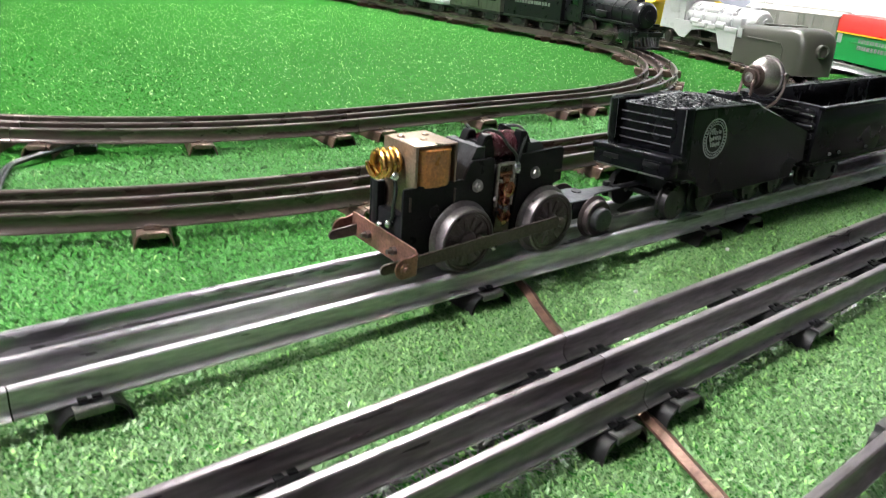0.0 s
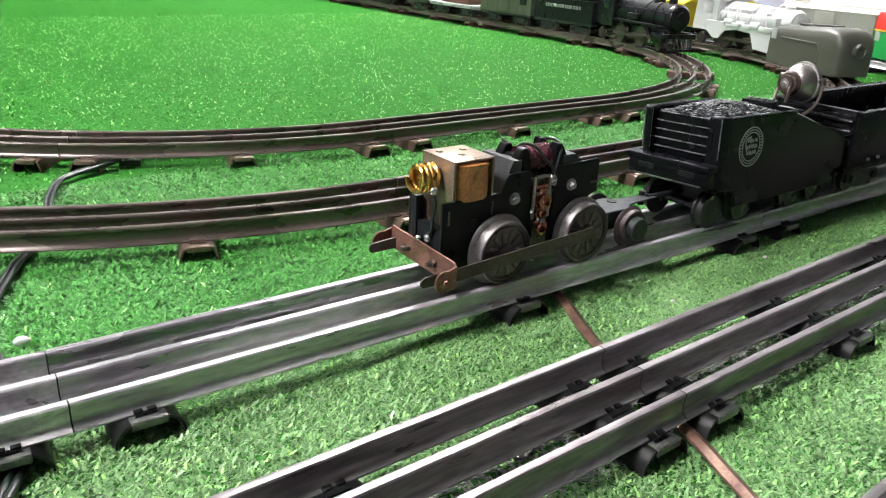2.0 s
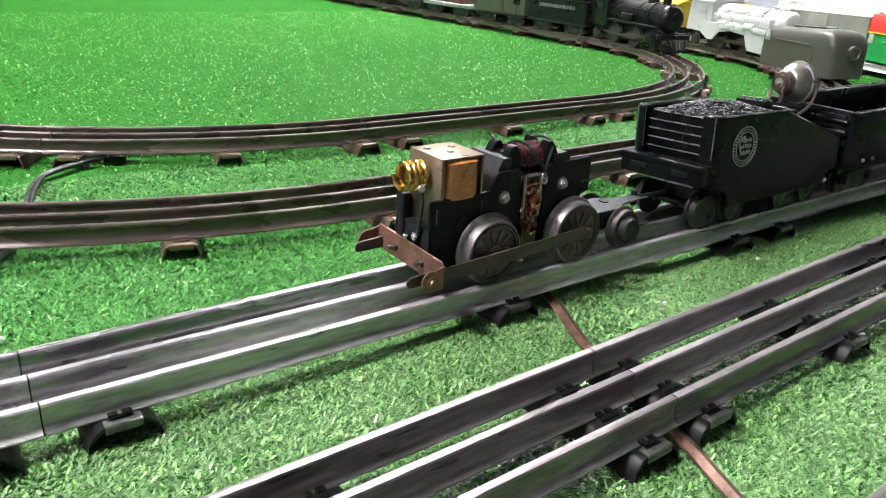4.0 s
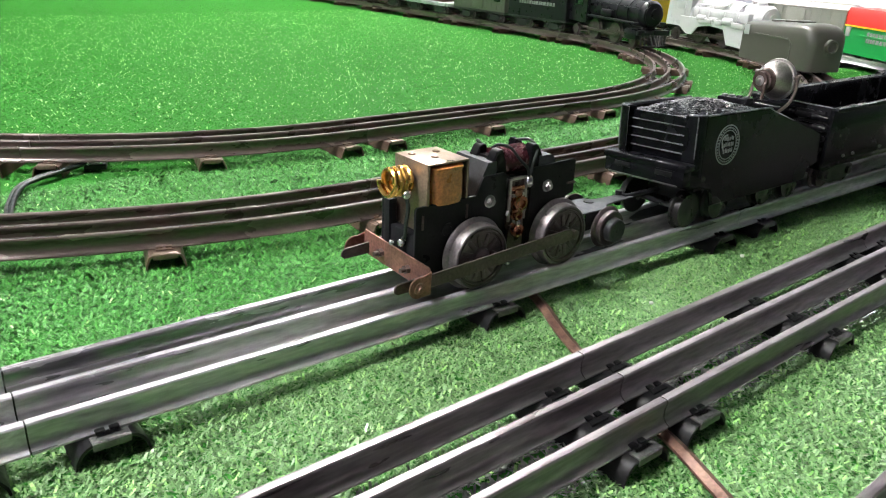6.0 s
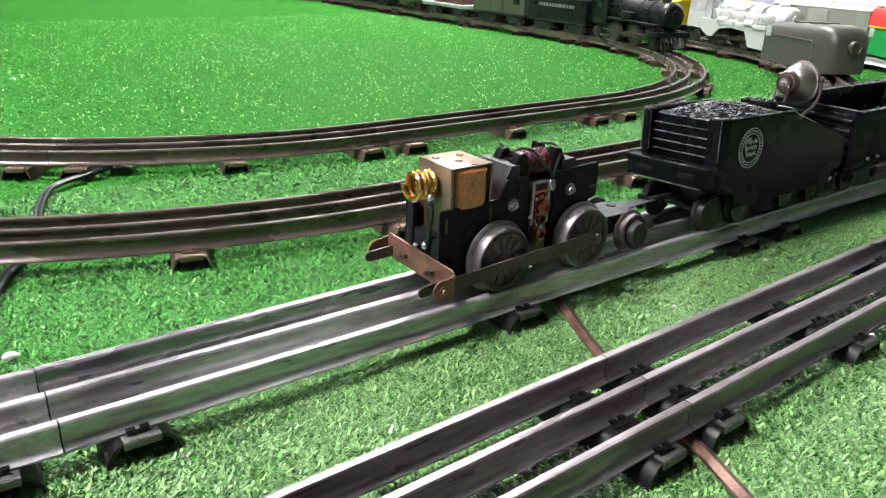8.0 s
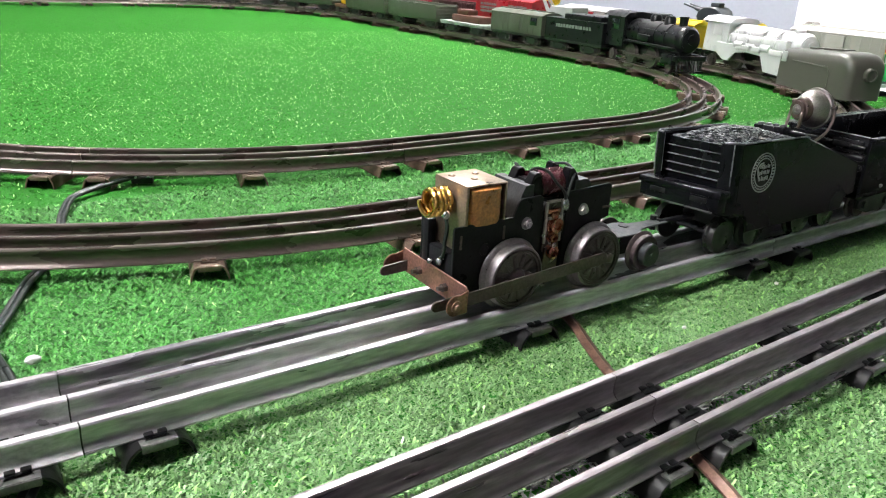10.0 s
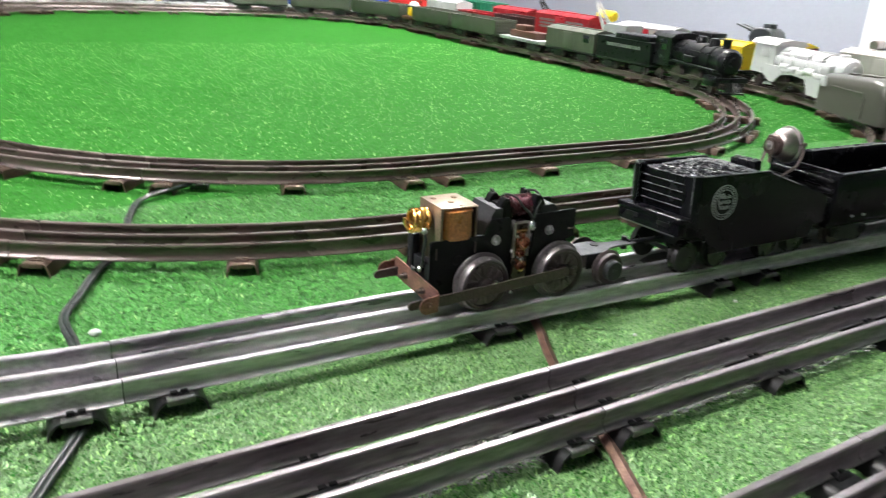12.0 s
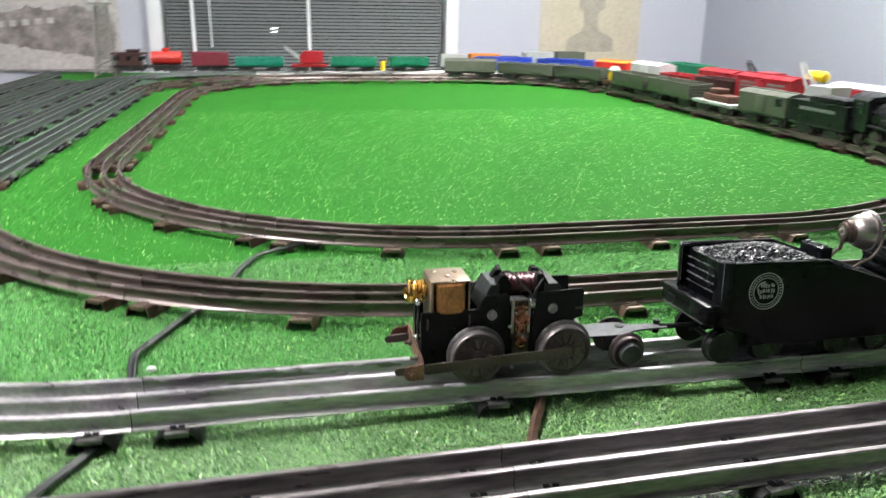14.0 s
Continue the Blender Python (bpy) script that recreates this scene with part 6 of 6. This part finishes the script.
lathe(bm, [(0, -0.0160), (0.0012, -0.0158), (0.0016, -0.0140), (0.0034, -0.0138), (0.0036, -0.0118), (0.0056, -0.0112), (0.0060, -0.0090), (0.0076, -0.0082), (0.0100, -0.0058), (0.0118, -0.0024),
           (0.0128, 0.0016), (0.0132, 0.0046), (0.0120, 0.0060), (0, 0.0052)], AX, 40)
part("housing", bm, CHROME, lamp_l)
bm = B()
lathe(bm, [(0.0126, 0.0030), (0.0142, 0.0034), (0.0145, 0.0050), (0.0138, 0.0066), (0.0122, 0.0062)], AX, 40)
part("rim", bm, CHROME, lamp_l)
bm = B()
lathe(bm, [(0.0036, -0.0140), (0.0058, -0.0138), (0.0060, -0.0118), (0.0074, -0.0114), (0.0078, -0.0088), (0.0086, -0.0078)], AX, 28)
part("back_cap", bm, CAP_BROWN, lamp_l)
bm = B()
tube(bm, smooth_line([(0.004, -0.0150, 0.0030), (0.0030, -0.0160, -0.0060), (-0.0010, -0.0150, -0.0140), (-0.0080, -0.0130, -0.0190), (-0.0120, -0.0120, -0.0225)], 6), 0.0011, 8)
rod(bm, (0.0040, -0.0128, 0.0030), (0.0040, -0.0162, 0.0030), 0.0018, seg=10)
part("bracket", bm, ROD_STEEL, lamp_l)
bm = B()
tube(bm, smooth_line([(0.004, 0.0150, 0.0030), (0.0030, 0.0160, -0.0060), (-0.0010, 0.0150, -0.0140), (-0.0080, 0.0130, -0.0190), (-0.0120, 0.0120, -0.0225)], 6), 0.0011, 8)
rod(bm, (0.0040, 0.0128, 0.0030), (0.0040, 0.0162, 0.0030), 0.0018, seg=10)
part("bracket", bm, ROD_STEEL, lamp_l)
bm = B()
tube(bm, smooth_line([(-0.0158, -0.004, -0.0012), (-0.0185, -0.005, -0.0040), (-0.0190, -0.005, -0.0100), (-0.0195, -0.0045, -0.0110)], 6), 0.0012, 8)
part("lamp_tube", bm, CAP_BROWN, lamp_l, "thin copper tube")

# ---- black gondola behind the tender ----
gon = gondola("black plastic gondola car coupled behind the tender", BLACK, 0.2, 0.0335, 0.053, False)
gon.matrix_basis = pose(0.4010, 0, 0)
for side in (-1, 1):
    for k in range(5):
        bm = B()
        m = Matrix.Translation((-0.1012, -0.0245, 0.0395 + 0.0060 * k)) @ Matrix.Rotation(radians(-90), 4, "X")
        lathe(bm, [(0, 0), (0.0016, 0.0004), (0.0021, 0.0030), (0.0021, 0.0460), (0.0016, 0.0486), (0, 0.0490)], m, 12)
        if side > 0:
            bmesh.ops.transform(bm, matrix=Matrix.Diagonal((-1, 1, 1, 1)), verts=bm.verts)
            bmesh.ops.reverse_faces(bm, faces=bm.faces)
        part("end_rib", bm, BLACK, gon)
    # grey lines along the rim, a highlight put into colour
    bm = B()
    tube(bm, [(-0.1005, side * 0.0288, 0.0702), (0.1005, side * 0.0288, 0.0702)], 0.00035, 6)
    tube(bm, [(side * 0.1000, -0.0245, 0.0701), (side * 0.1000, 0.0245, 0.0701)], 0.00035, 6)
    part("rubbed_edge", bm, EDGE, gon, "painted highlight along the top rim")
for x in (-0.078, -0.066, -0.03, 0.01):
    bm = B()
    bmesh.ops.create_icosphere(bm, subdivisions=1, radius=0.0012, matrix=Matrix.Translation((x, -0.0272, 0.0395)))
    part("rivet", bm, GREY_CAR, gon)

# ---- things on the turf ----
def cable(name_, label, pts, r, mat, gap=0.0):
    t = thing(name_, label, "cable")
    for off in ((-gap / 2, gap / 2) if gap else (0,)):
        line = smooth_line(pts, 10)
        out = []
        for i, p in enumerate(line):
            d = line[min(i + 1, len(line) - 1)] - line[max(i - 1, 0)]
            n2 = Vector((-d.y, d.x, 0)).normalized()
            out.append(p + n2 * off)
        bm = B()
        tube(bm, out, r, 10)
        part("wire", bm, mat, t)
    return t


cable("power_cable", "dark twin-wire cable lying on the turf between tracks",
      [(-0.026, 0.296, 0.0050), (-0.036, 0.291, 0.0055), (-0.056, 0.283, 0.0045), (-0.078, 0.268, 0.0035), (-0.090, 0.236, 0.0032), (-0.096, 0.210, 0.0028), (-0.106, 0.170, 0.0020),
       (-0.121, 0.142, 0.0028), (-0.135, 0.105, 0.0035), (-0.144, 0.080, 0.0035), (-0.142, 0.052, 0.0030), (-0.139, 0.020, 0.0014), (-0.140, -0.008, 0.0018), (-0.150, -0.034, 0.0032),
       (-0.161, -0.056, 0.0035), (-0.180, -0.095, 0.0022), (-0.200, -0.140, 0.0030)], 0.0013, WIRE, 0.0025)
lock = thing("track_terminal", "small black and silver track terminal clip", "terminal", pose(-0.030, 0.2905, 0, 0, 0, -20))
bm = B()
box(bm, 0, 0, 0.0035, 0.014, 0.010, 0.004, 0.0008)
part("base", bm, TIE_BLACK, lock)
for dx in (-0.004, 0.004):
    bm = B()
    tube(bm, [(dx, -0.005, 0.0060), (dx, 0.0, 0.0085), (dx, 0.005, 0.0060)], 0.0009, 8)
    part("spring_clip", bm, SOLDER, lock)


def strap(pts, width=0.0050):
    t = thing("copper_strap", "flat creased copper-brown metal strap on the turf under the tracks", "metal strap")
    line = smooth_line(pts, 8)
    for half in (-1, 1):
        bm = B()
        prev = None
        for i, p in enumerate(line):
            d = (line[min(i + 1, len(line) - 1)] - line[max(i - 1, 0)])
            n2 = Vector((-d.y, d.x, 0)).normalized()
            a, b = p + n2 * 0.0001 * half, p + n2 * half * width / 2
            zc, ze = 0.0022, 0.0010
            q = [bm.verts.new((a.x, a.y, p.z + zc)), bm.verts.new((b.x, b.y, p.z + ze)), bm.verts.new((b.x, b.y, p.z)), bm.verts.new((a.x, a.y, p.z))]
            if prev:
                for k in range(4):
                    bm.faces.new((prev[k], prev[(k + 1) % 4], q[(k + 1) % 4], q[k]))
            prev = q
        bmesh.ops.recalc_face_normals(bm, faces=bm.faces)
        part("strip", bm, STRAP, t)
    return t


strap([(0.0860, 0.0100, 0.0015), (0.0815, -0.0080, 0.0020), (0.0745, -0.0250, 0.0026), (0.0660, -0.0420, 0.0026), (0.0585, -0.0600, 0.0022), (0.0520, -0.0820, 0.0015), (0.0440, -0.1080, 0.0018),
       (0.0385, -0.1240, 0.0026), (0.0310, -0.1430, 0.0026), (0.0180, -0.1800, 0.0012), (0.0100, -0.2050, 0.0012)])
for x, y, r in ((-0.132, 0.058, 0.0024), (0.206, -0.040, 0.0012), (0.118, -0.050, 0.0010), (0.245, -0.135, 0.0016)):
    bm = B()
    bmesh.ops.create_icosphere(bm, subdivisions=2, radius=r, matrix=Matrix.Translation((x, y, 0.0035)) @ Matrix.Diagonal((1.2, 0.9, 0.8, 1)))
    for v in bm.verts:
        v.co += Vector((rng.uniform(-1, 1), rng.uniform(-1, 1), rng.uniform(-1, 1))) * r * 0.12
    tagged(part("pebble", bm, WHITE_PLASTIC), "tiny white crumb lying on the turf", "crumb", "white crumbs")
